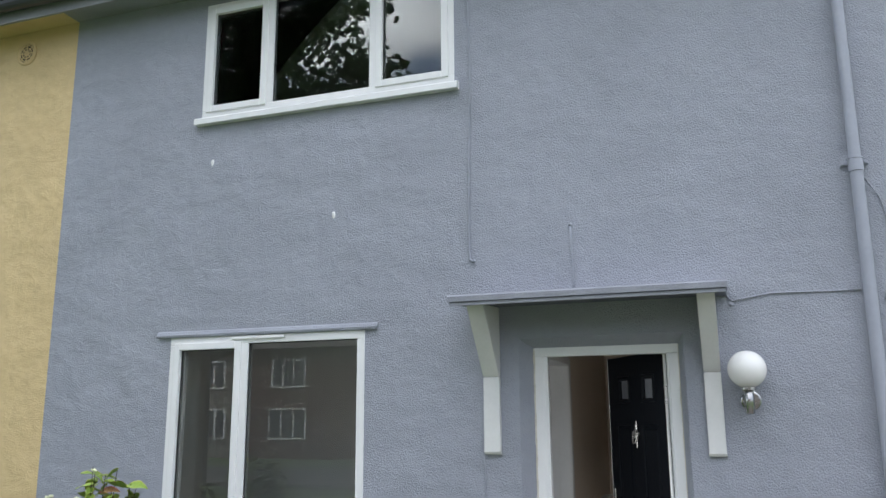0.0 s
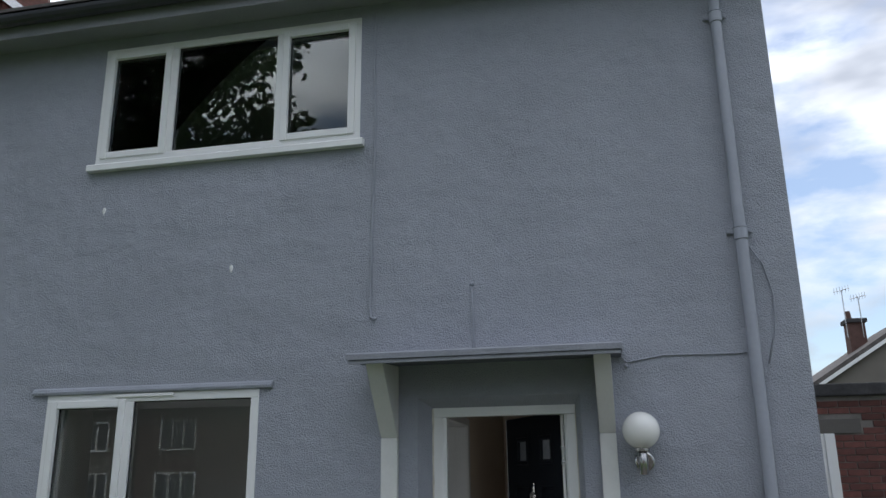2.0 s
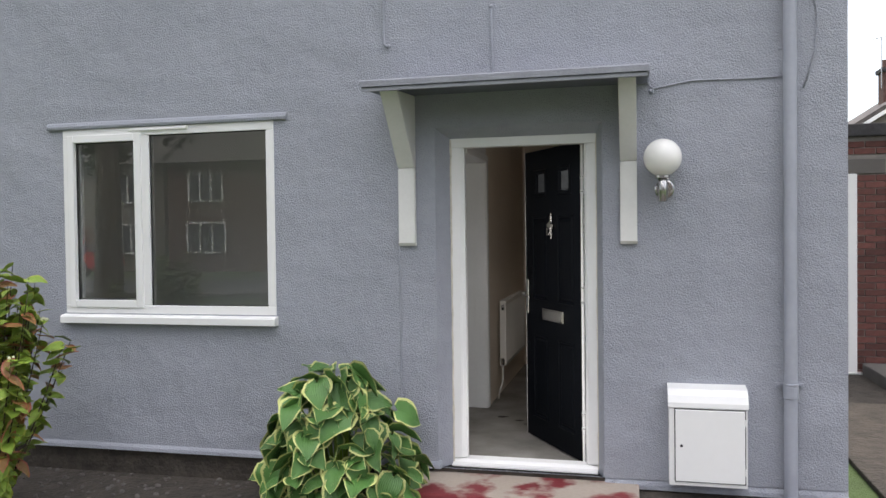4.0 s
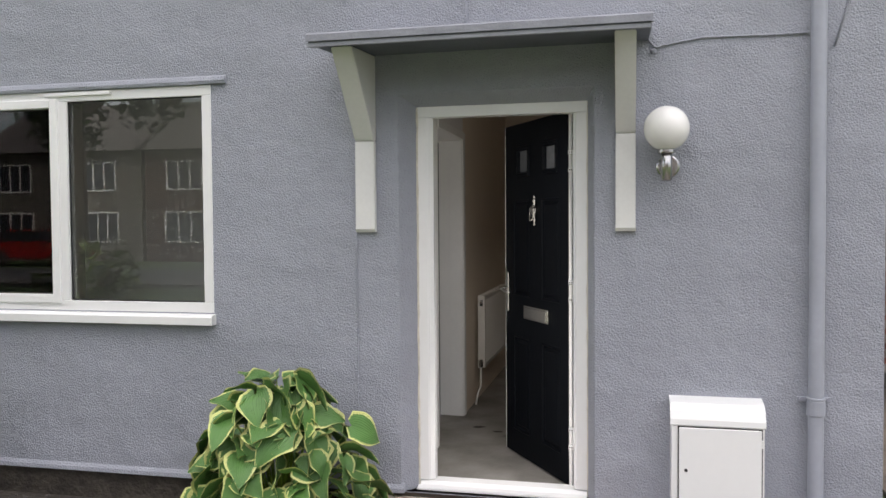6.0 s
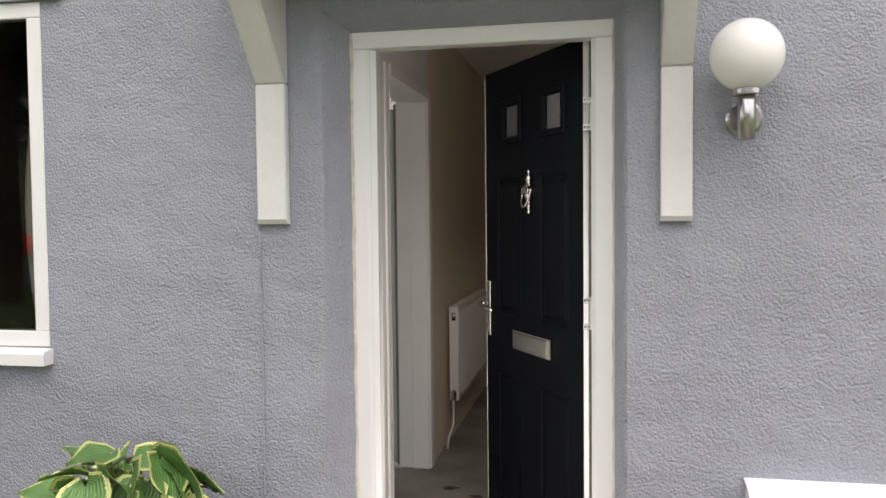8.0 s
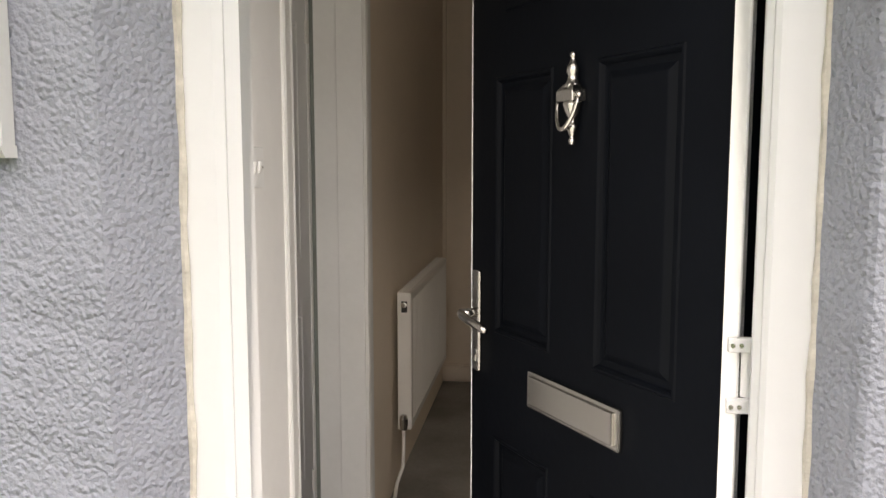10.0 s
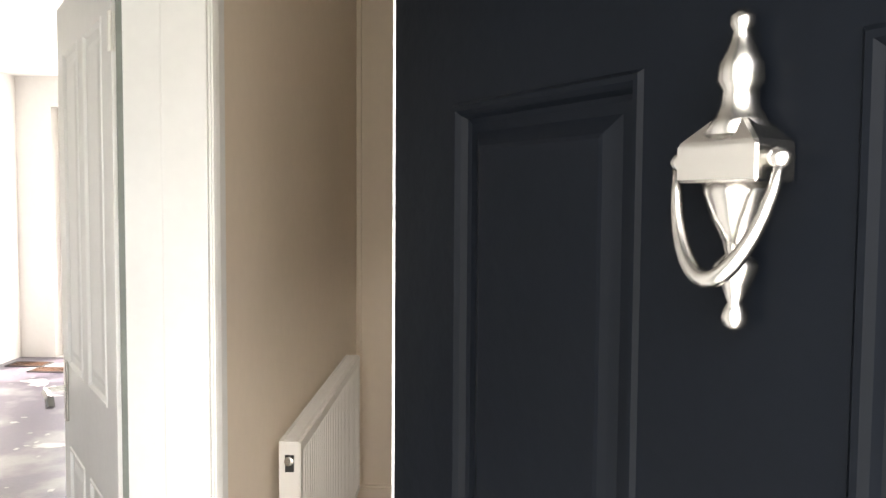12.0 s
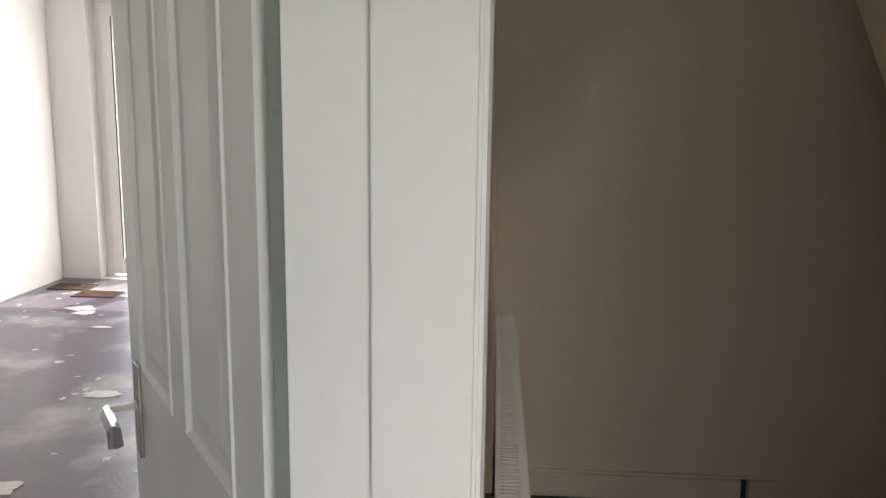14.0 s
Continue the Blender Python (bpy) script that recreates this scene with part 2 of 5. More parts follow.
def leaf_mat(name, mid, edge, at):
    """A leaf whose margin differs: u runs from 0 at the rib to 1 at the edge."""
    m = mat(name, mid, 0.42, var=0.1, scale=8, fine=60)
    n, l = m.node_tree.nodes, m.node_tree.links
    b = n["Principled BSDF"]
    src = b.inputs["Base Color"].links[0].from_socket
    uv = n.new("ShaderNodeUVMap")
    sep = n.new("ShaderNodeSeparateXYZ")
    no = n.new("ShaderNodeTexNoise")
    no.inputs["Scale"].default_value = 28
    ad = n.new("ShaderNodeMath")
    ad.operation = "MULTIPLY_ADD"
    ad.inputs[1].default_value = 0.34
    l.new(uv.outputs["UV"], sep.inputs["Vector"])
    l.new(no.outputs["Fac"], ad.inputs[0])
    l.new(sep.outputs["X"], ad.inputs[2])
    ra = n.new("ShaderNodeValToRGB")
    ra.color_ramp.elements[0].position, ra.color_ramp.elements[1].position = at, at + 0.08
    ra.color_ramp.elements[0].color, ra.color_ramp.elements[1].color = (0, 0, 0, 1), (1, 1, 1, 1)
    l.new(ad.outputs["Value"], ra.inputs["Fac"])
    mx = n.new("ShaderNodeMixRGB")
    mx.inputs["Color2"].default_value = (*edge, 1)
    l.new(ra.outputs["Color"], mx.inputs["Fac"])
    l.new(src, mx.inputs["Color1"])
    oi = n.new("ShaderNodeObjectInfo")
    mr = n.new("ShaderNodeMapRange")
    mr.inputs["To Min"].default_value, mr.inputs["To Max"].default_value = 0.75, 1.25
    hs = n.new("ShaderNodeHueSaturation")
    l.new(oi.outputs["Random"], mr.inputs["Value"])
    l.new(mr.outputs["Result"], hs.inputs["Value"])
    l.new(mx.outputs["Color"], hs.inputs["Color"])
    l.new(hs.outputs["Color"], b.inputs["Base Color"])
    # veins
    wv = n.new("ShaderNodeMath")
    wv.operation = "SINE"
    sc = n.new("ShaderNodeMath")
    sc.operation = "MULTIPLY"
    sc.inputs[1].default_value = 45
    l.new(sep.outputs["X"], sc.inputs[0])
    l.new(sc.outputs["Value"], wv.inputs[0])
    bp = n.new("ShaderNodeBump")
    bp.inputs["Distance"].default_value, bp.inputs["Strength"].default_value = 0.0015, 0.6
    l.new(wv.outputs["Value"], bp.inputs["Height"])
    l.new(bp.outputs["Normal"], b.inputs["Normal"])
    b.inputs["Subsurface Weight"].default_value = 0.0
    return m


HOSTA = leaf_mat("hosta_leaf", (0.085, 0.20, 0.05), (0.56, 0.58, 0.22), 0.99)
SHRUB = leaf_mat("shrub_leaf", (0.21, 0.32, 0.04), (0.30, 0.33, 0.05), 0.98)
FLOWER = mat("cream_flower", (0.62, 0.64, 0.42), 0.7, var=0.15, scale=20, fine=90)
SHRUB_RED = leaf_mat("shrub_leaf_red", (0.30, 0.16, 0.05), (0.38, 0.10, 0.06), 0.9)


# ---------------------------------------------------------------- mesh helpers
def finish(name, bm, material, parent=None, label="", smooth=False):
    me = bpy.data.meshes.new(name)
    bmesh.ops.recalc_face_normals(bm, faces=bm.faces)
    if smooth:
        for f in bm.faces:
            f.smooth = True
    bm.to_mesh(me)
    bm.free()
    me.materials.append(material)
    ob = new(name, me)
    if parent:
        ob.parent = parent
        ob.matrix_parent_inverse = parent.matrix_world.inverted()
    if label:
        ob["label"] = label
    return ob


def part(name, bm, material, parent, label="", smooth=False):
    """One mesh object under a thing, built in the world's axes."""
    return finish(name, bm, material, parent, label, smooth)


def thing(name, at, label, category, group="", turn=0.0):
    ob = new(name)
    ob.matrix_world = pose(*at, 0, 0, turn)
    ob.empty_display_size = 0.05
    bpy.context.view_layer.update()
    return tagged(ob, label, category, group)


def box(bm, x0, x1, y0, y1, z0, z1, bev=0.0, m=None):
    vs = [bm.verts.new((x, y, z)) for x in (x0, x1) for y in (y0, y1) for z in (z0, z1)]
    fs = [bm.faces.new([vs[i] for i in f]) for f in ((0, 1, 3, 2), (4, 6, 7, 5), (0, 4, 5, 1), (2, 3, 7, 6), (0, 2, 6, 4), (1, 5, 7, 3))]
    if bev:
        es = list({e for f in fs for e in f.edges})
        r = bmesh.ops.bevel(bm, geom=es, offset=bev, segments=2, affect="EDGES", profile=0.6)
        vs = list({v for f in r["faces"] for v in f.verts} | {v for v in vs if v.is_valid})
    if m is not None:
        bmesh.ops.transform(bm, matrix=m, verts=[v for v in vs if v.is_valid])
    return bm


def boxed(*a, **k):
    return box(bmesh.new(), *a, **k)


def prism(bm, pts, axis, a, b):
    """A polygon in the plane across the axis, drawn out from a to b. pts: the two other coordinates in x, y, z order."""
    def at(p, q):
        return {"x": (q, p[0], p[1]), "y": (p[0], q, p[1]), "z": (p[0], p[1], q)}[axis]
    lo = [bm.verts.new(at(p, a)) for p in pts]
    hi = [bm.verts.new(at(p, b)) for p in pts]
    bm.faces.new(lo)
    bm.faces.new(hi[::-1])
    for i in range(len(pts)):
        j = (i + 1) % len(pts)
        bm.faces.new((lo[i], hi[i], hi[j], lo[j]))
    return bm


def tube(bm, pts, r, seg=12, cap=True):
    """A round tube along points; r a radius or one for each point."""
    rs = r if isinstance(r, (list, tuple)) else [r] * len(pts)
    pts = [Vector(p) for p in pts]
    rings = []
    for i, p in enumerate(pts):
        d = (pts[min(i + 1, len(pts) - 1)] - pts[max(i - 1, 0)]).normalized()
        u = d.orthogonal().normalized() if i == 0 else (u - d * u.dot(d)).normalized()
        v = d.cross(u)
        rings.append([bm.verts.new(p + (u * math.cos(2 * math.pi * k / seg) + v * math.sin(2 * math.pi * k / seg)) * rs[i]) for k in range(seg)])
    for a, b in zip(rings, rings[1:]):
        for k in range(seg):
            bm.faces.new((a[k], a[(k + 1) % seg], b[(k + 1) % seg], b[k]))
    if cap:
        bm.faces.new(rings[0][::-1])
        bm.faces.new(rings[-1])
    return bm


def lathe(bm, prof, centre=(0, 0, 0), seg=24, m=None):
    """Turned round z: rows of radius and height."""
    rings = []
    for r, z in prof:
        rings.append([bm.verts.new((max(r, 1e-5) * math.cos(2 * math.pi * k / seg), max(r, 1e-5) * math.sin(2 * math.pi * k / seg), z)) for k in range(seg)])
    for a, b in zip(rings, rings[1:]):
        for k in range(seg):
            bm.faces.new((a[k], a[(k + 1) % seg], b[(k + 1) % seg], b[k]))
    bm.faces.new(rings[0][::-1])
    bm.faces.new(rings[-1])
    mm = Matrix.Translation(centre) if m is None else m
    bmesh.ops.transform(bm, matrix=mm, verts=[v for ring in rings for v in ring])
    return bm


def wall_y(name, xs, zs, y0, y1, holes, material, kind_label):
    """A wall across y with through openings (x0, x1, z0, z1, splay): front face at y0; a splayed reveal narrows to the given opening."""
    bm = bmesh.new()
    X = sorted({*xs, *[h[0] - h[4] for h in holes], *[h[1] + h[4] for h in holes]})
    Z = sorted({*zs, *[h[2] for h in holes], *[h[3] + h[4] for h in holes]})
    def inside(x, z):
        return any(h[0] - h[4] < x < h[1] + h[4] and h[2] < z < h[3] + h[4] for h in holes)
    for y in (y0, y1):
        grid = {(i, k): bm.verts.new((x, y, z)) for i, x in enumerate(X) for k, z in enumerate(Z)}
        for i in range(len(X) - 1):
            for k in range(len(Z) - 1):
                if not inside((X[i] + X[i + 1]) / 2, (Z[k] + Z[k + 1]) / 2):
                    bm.faces.new((grid[i, k], grid[i + 1, k], grid[i + 1, k + 1], grid[i, k + 1]))
        for v in [v for v in grid.values() if not v.link_faces]:
            bm.verts.remove(v)
    for x0, x1, z0, z1, s in holes:
        rings = [(x0 - s, x1 + s, z0, z1 + s, y0)]
        if s:
            rings[0] = (x0 - s, x1 + s, z0, z1 + s, y0)
            rings += [(x0 - s * 0.88, x1 + s * 0.86, z0, z1 + s * 0.86, y0 + 0.008), (x0 - s * 0.2, x1 + s * 0.55, z0, z1 + s * 0.4, y0 + 0.05), (x0 + s / 3, x1 + s * 0.3, z0, z1, y0 + 0.09), (x0 - s, x1 + s, z0, z1 + s, y0 + 0.1)]
        rings.append((x0 - s, x1 + s, z0, z1 + s, y1))
        rv = [[bm.verts.new(p) for p in ((a, y, c), (b, y, c), (b, y, d), (a, y, d))] for a, b, c, d, y in rings]
        for p, q in zip(rv, rv[1:]):
            for i in range(4):
                bm.faces.new((p[i], p[(i + 1) % 4], q[(i + 1) % 4], q[i]))
    for a, b, c, d in ((X[0], X[0], Z[0], Z[-1]), (X[-1], X[-1], Z[0], Z[-1])):
        bm.faces.new([bm.verts.new(p) for p in ((a, y0, c), (a, y1, c), (a, y1, d), (a, y0, d))])
    bm.faces.new([bm.verts.new(p) for p in ((X[0], y0, Z[-1]), (X[-1], y0, Z[-1]), (X[-1], y1, Z[-1]), (X[0], y1, Z[-1]))])
    bmesh.ops.remove_doubles(bm, verts=bm.verts, dist=0.0005)
    ob = finish(name, bm, material)
    return tagged(ob, kind_label, "wall", kind="structure")


def slab(name, dims, material, label, category, bev=0.0):
    return tagged(finish(name, boxed(*dims, bev=bev), material), label, category, kind="structure")


# ---------------------------------------------------------------- the shell of the house
HX = -0.07            # face of the hall's near partition
wall_y("wall_front", [-3.96, 2.29], [-0.02, 5.12], 0.0, 0.26,
       [(-2.785, -1.172, 0.93, 2.212, 0.0), (-2.62, -0.50, 3.945, 4.935, 0.0), (-0.02, 0.89, -0.02, 2.055, 0.06)],
       GREY, "grey painted roughcast front wall of the house")
wall_y("wall_neighbour", [-9.5, -3.96], [-0.02, 5.12], 0.004, 0.26, [], CREAM, "cream painted roughcast wall of the adjoining house")
# the gap left over the stairs is an unseen opening, added for light
gb = bmesh.new()
for q in ((0.26, 7.75, -0.2, 3.6), (0.26, 7.75, 4.6, 5.12), (0.26, 1.2, 3.6, 4.6), (2.2, 7.75, 3.6, 4.6)):
    box(gb, 2.03, 2.287, *q)
tagged(finish("wall_gable", gb, GREY), "grey roughcast gable wall with an added, unseen opening over the stairs", "wall", kind="structure")
slab("wall_landing_back", (1.03, 2.03, 3.85, 3.95, 2.6, 5.0), PLASTER_B, "magnolia wall at the head of the stairs", "wall")
# invented wall: blocks lounge light so the front window looks dark
slab("wall_light_stop", (-3.73, -1.30, 2.30, 2.40, -0.002, 2.62), PLASTER_W, "white plain wall added to keep lounge light out of the front room", "wall")
wall_y("wall_back", [-3.96, 2.03], [-0.02, 5.12], 7.45, 7.75, [(-3.40, -1.75, 0.0, 2.34, 0.0)], PLASTER_W, "white painted back wall with a glazed door opening")
slab("wall_party", (-3.96, -3.73, 0.26, 7.45, -0.02, 5.12), PLASTER_W, "white emulsioned party wall of the lounge", "wall")
slab("plinth", (-9.5, 2.28, 0.012, 0.26, -0.3, -0.02), SOIL, "bare dirty weathered concrete plinth under the render", "plinth")

# partition between hall and lounge, with the doorway
pb = bmesh.new()
box(pb, HX - 0.16, HX, 0.26, 0.829, 0, 2.6)
box(pb, HX - 0.16, HX, 0.829, 1.68, 2.06, 2.6)
tagged(finish("wall_partition_near", pb, PLASTER_W), "white emulsioned hall wall beside the front door", "wall", kind="structure")
pb = boxed(HX - 0.16, HX, 1.68, 7.45, 0, 2.6)
tagged(finish("wall_partition_far", pb, PLASTER_B), "magnolia emulsioned hall wall behind the radiator", "wall", kind="structure")
slab("wall_hall_back", (HX, 2.03, 3.85, 3.97, 0, 2.6), PLASTER_B, "magnolia emulsioned wall at the end of the hall", "wall")
slab("wall_hall_side", (2.0, 2.03, 0.26, 3.85, 0, 2.6), PLASTER_B, "magnolia wall on the far side of the stairs", "wall")
slab("floor_hall", (HX - 0.16, 2.03, 0.165, 3.97, -0.2, 0.0), CONC, "bare dusty grey concrete hall floor", "floor")
slab("floor_lounge", (-3.73, HX - 0.16, 0.26, 7.45, -0.2, -0.002), LOUNGE_FLOOR, "dark purplish screed floor with white plaster stains", "floor")
slab("ceiling_hall", (HX, 1.03, 0.26, 3.85, 2.5, 2.6), PLASTER_W, "white emulsioned hall ceiling", "ceiling")
slab("ceiling_lounge", (-3.73, HX - 0.16, 0.26, 7.45, 2.62, 2.72), PLASTER_W, "white emulsioned lounge ceiling", "ceiling")
slab("floor_upper", (-3.73, 1.03, 0.26, 7.45, 2.722, 2.9), STAIRWOOD, "boarded floor of the upper storey", "floor")
slab("wall_bedroom", (-3.73, 2.03, 3.6, 3.7, 2.9, 5.0), PLASTER_W, "white wall at the back of the upstairs room", "wall")
slab("wall_bedroom_side", (0.30, 0.40, 0.26, 3.6, 2.9, 5.0), PLASTER_W, "white side wall of the upstairs room", "wall")
slab("ceiling_bedroom", (-3.73, 2.03, 0.26, 7.45, 5.0, 5.1), PLASTER_W, "white ceiling of the upstairs room", "ceiling")


def roof():
    """Pitched roof in stepped tile courses, with soffit, fascia and gutter."""
    r = thing("roof", (0, 3.87, 5.1), "dark weathered tiled roof with black gutter", "roof")
    r["kind"] = "structure"
    rise = math.tan(radians(36))
    bm = bmesh.new()
    for i in range(17):
        ya, yb = -0.36 + i * 0.25, -0.36 + (i + 1) * 0.25 + 0.06
        za, zb = 5.17 + (ya + 0.36) * rise, 5.17 + (yb + 0.36) * rise
        prism(bm, [(ya, za), (yb, zb), (yb, zb - 0.012), (ya, za + 0.028)], "x", -9.5, 2.42)
    part("front_slope", bm, TILES, r)
    part("back_slope", prism(bmesh.new(), [(3.89, 8.22), (8.1, 5.17), (8.1, 5.10), (3.89, 8.14)], "x", -9.5, 2.42), TILES, r)
    part("deck", prism(bmesh.new(), [(-0.3, 5.16), (3.87, 8.16), (3.87, 8.10), (-0.3, 5.10)], "x", -9.5, 2.36), SOFFIT, r)
    part("soffit", boxed(-3.96, 2.36, -0.25, 0.0, 5.03, 5.045), SOFFIT, r, "grey painted boarded soffit")
    part("soffit", boxed(-9.5, -3.962, -0.25, 0.0, 5.03, 5.045), CREAM, r, "cream painted boarded soffit")
    part("fascia", boxed(-9.5, 2.36, -0.272, -0.25, 4.985, 5.16), SOFFIT, r)
    g = bmesh.new()
    sec = [(-0.275 - 0.06 - 0.06 * math.cos(a), 5.125 - 0.07 * math.sin(a)) for a in [math.pi * k / 8 for k in range(9)]]
    sec += [(-0.275 - 0.06 + 0.054 * math.cos(a), 5.125 - 0.063 * math.sin(a)) for a in [math.pi * k / 8 for k in range(9)]]
    prism(g, sec, "x", -9.5, 2.42)
    part("gutter", g, GUTTER, r, "black half-round plastic gutter")
    part("gable_panel", prism(bmesh.new(), [(0.0, 5.1), (7.75, 5.1), (3.87, 7.95)], "x", 2.04, 2.286), GREY, r)


roof()


# ---------------------------------------------------------------- windows
def window(name, x0, x1, z0, z1, splits, sashes, label, sill_over, yf=0.0):
    """White plastic casement: outer frame, mullions at the splits, opening sashes, panes and sill."""
    w = thing(name, ((x0 + x1) / 2, yf, z0), label, "window")
    w["kind"] = "structure"
    d0, d1, fr = yf - 0.004, yf + 0.062, 0.058
    part("frame_top", boxed(x0, x1, d0, d1, z1 - fr, z1, bev=0.005), UPVC, w)
    part("frame_bottom", boxed(x0, x1, d0, d1, z0, z0 + fr, bev=0.005), UPVC, w)
    part("jamb", boxed(x0, x0 + fr, d0 + 0.001, d1, z0 + fr, z1 - fr, bev=0.004), UPVC, w)
    part("jamb", boxed(x1 - fr, x1, d0 + 0.001, d1, z0 + fr, z1 - fr, bev=0.004), UPVC, w)
    for s in splits:
        part("mullion", boxed(s - 0.035, s + 0.035, d0 + 0.001, d1, z0 + fr, z1 - fr, bev=0.004), UPVC, w)
    edges = [x0 + fr, *[c for s in splits for c in (s - 0.035, s + 0.035)], x1 - fr]
    for i in range(len(splits) + 1):
        a, b, c, d = edges[2 * i], edges[2 * i + 1], z0 + fr, z1 - fr
        if i in sashes:
            t = 0.052
            a, b, c, d = a - 0.016, b + 0.016, c - 0.016, d + 0.016
            sash = part("sash", boxed(a, a + t, d0 - 0.016, d1 - 0.012, c, d, bev=0.006), UPVC, w)
            part("sash", boxed(b - t, b, d0 - 0.016, d1 - 0.012, c, d, bev=0.006), UPVC, w)
            part("sash", boxed(a + t, b - t, d0 - 0.015, d1 - 0.012, d - t, d, bev=0.006), UPVC, w)
            part("sash", boxed(a + t, b - t, d0 - 0.015, d1 - 0.012, c, c + t, bev=0.006), UPVC, w)
            a, b, c, d = a + t, b - t, c + t, d - t
        gk = bmesh.new()
        for q in ((a, b, d - 0.006, d), (a, b, c, c + 0.006), (a, a + 0.006, c, d), (b - 0.006, b, c, d)):
            box(gk, q[0], q[1], yf + 0.012, yf + 0.02, q[2], q[3])
        part("gasket", gk, DARK, w, "black rubber gasket")
        pane = part("pane", boxed(a - 0.01, b + 0.01, yf + 0.022, yf + 0.026, c - 0.01, d + 0.01), GLASS, w, "clear double glazed pane")
        pane.visible_shadow = False
    sl = bmesh.new()
    prism(sl, [(yf - 0.055, z0 - 0.065), (yf - 0.055, z0 - 0.022), (yf - 0.045, z0 - 0.012), (yf + 0.06, z0 + 0.002), (yf + 0.06, z0 - 0.065)], "x", x0 - sill_over, x1 + sill_over)
    part("sill", sl, UPVC, w, "white plastic sill")
    return w


win_low = window("window_1", -2.785, -1.172, 0.928, 2.214, [-2.14], [0], "white plastic casement window of the ground floor", 0.012)
part("trickle_vent", boxed(-2.24, -1.80, -0.018, -0.002, 2.185, 2.207, bev=0.004), UPVC, win_low)
win_up = window("window_2", -2.622, -0.498, 3.957, 4.937, [-2.02, -1.13], [0, 2], "white plastic three-light window of the upper floor", 0.035)
slab("trim_upper_lining", (-2.60, -2.52, 0.10, 0.27, 3.98, 4.92), PLASTER_W, "white plastered reveal inside the upper window", "reveal")
slab("trim_lower_lining", (-2.784, -2.70, 0.10, 0.27, 0.95, 2.2), PLASTER_W, "white plastered reveal inside the lower window", "reveal")

# lintel drip of render over the lower window
bm = bmesh.new()
prism(bm, [(0.01, 2.272), (-0.014, 2.256), (-0.027, 2.234), (-0.022, 2.217), (0.01, 2.217)], "x", -2.90, -1.075)
tagged(finish("trim_lintel", bm, GREY), "grey rendered drip edge over the lower window", "lintel", kind="structure")
# bell-cast at the foot of the render
bm = bmesh.new()
prism(bm, [(0.01, 0.03), (-0.018, 0.0), (-0.022, -0.022), (0.012, -0.022)], "x", -3.96, -0.06)
prism(bm, [(0.01, -0.02), (-0.012, -0.05), (-0.014, -0.075), (0.012, -0.075)], "x", 0.95, 2.29)
tagged(finish("trim_bellcast", bm, GREY), "grey rendered drip at the foot of the wall", "trim", kind="structure")


# ---------------------------------------------------------------- front door
frame_ob = thing("door_1", (0.45, 0.12, 0), "white plastic front door frame with an open dark navy panelled door", "door")
frame_ob["kind"] = "structure"
part("frame_head", boxed(0.0, 0.908, 0.09, 0.16, 1.997, 2.058, bev=0.006), UPVC, frame_ob)
part("frame_jamb", prism(bmesh.new(), [(0.0, 0.092), (0.05, 0.092), (0.064, 0.098), (0.064, 0.104), (0.084, 0.112), (0.084, 0.16), (0.0, 0.16)], "z", 0.025, 1.996), UPVC, frame_ob)
# hinge side: the lip stops short, so that a dark gap shows between jamb and door edge
part("frame_jamb", prism(bmesh.new(), [(0.908, 0.092), (0.85, 0.092), (0.843, 0.098), (0.843, 0.104), (0.834, 0.110), (0.834, 0.118), (0.872, 0.118), (0.872, 0.16), (0.908, 0.16)], "z", 0.025, 1.996), UPVC, frame_ob)
# gasket carried back as a black sheet, standing in for the gap's shade
part("gasket", boxed(0.862, 0.8715, 0.1185, 0.262, 0.03, 1.99), DARK, frame_ob, "black gasket widened to draw the shade in the hinge gap")
part("threshold", prism(bmesh.new(), [(0.05, -0.045), (0.05, -0.01), (0.085, 0.0), (0.10, 0.018), (0.165, 0.024), (0.165, -0.045)], "x", -0.005, 0.905), UPVC, frame_ob)
for sx in (-1, 1):
    bm = bmesh.new()
    x = 0.0 if sx < 0 else 0.91
    tube(bm, [(x + 0.004 * noise.noise(Vector((z * 9, sx, 0))), 0.088, z) for z in np.linspace(0.0, 2.05, 60)], [0.005 + 0.006 * abs(noise.noise(Vector((z * 21, 3 * sx, 1)))) for z in np.linspace(0.0, 2.05, 60)], 6)
    part("sealant", bm, FOAM, frame_ob, "rough cream sealant bead")

HINGE, LEAF_L = Vector((0.826, 0.150, 0.0)), 0.845
DU = Vector((-0.5416, 0.8407, 0)).normalized()      # from the hinge to the free edge
DN = Vector((-DU.y, DU.x, 0)) * 1.0                 # outer face looks along DN
if DN.y > 0:
    DN = -DN
DOORM = Matrix(((DU.x, DN.x, 0, HINGE.x), (DU.y, DN.y, 0, HINGE.y), (0, 0, 1, 0), (0, 0, 0, 1)))
# in the leaf's own axes: x from the hinge, y out of the outer face (0), z up


def dbox(*a, bev=0.0):
    bm = boxed(*a, bev=bev)
    bmesh.ops.transform(bm, matrix=DOORM, verts=bm.verts)
    return bm


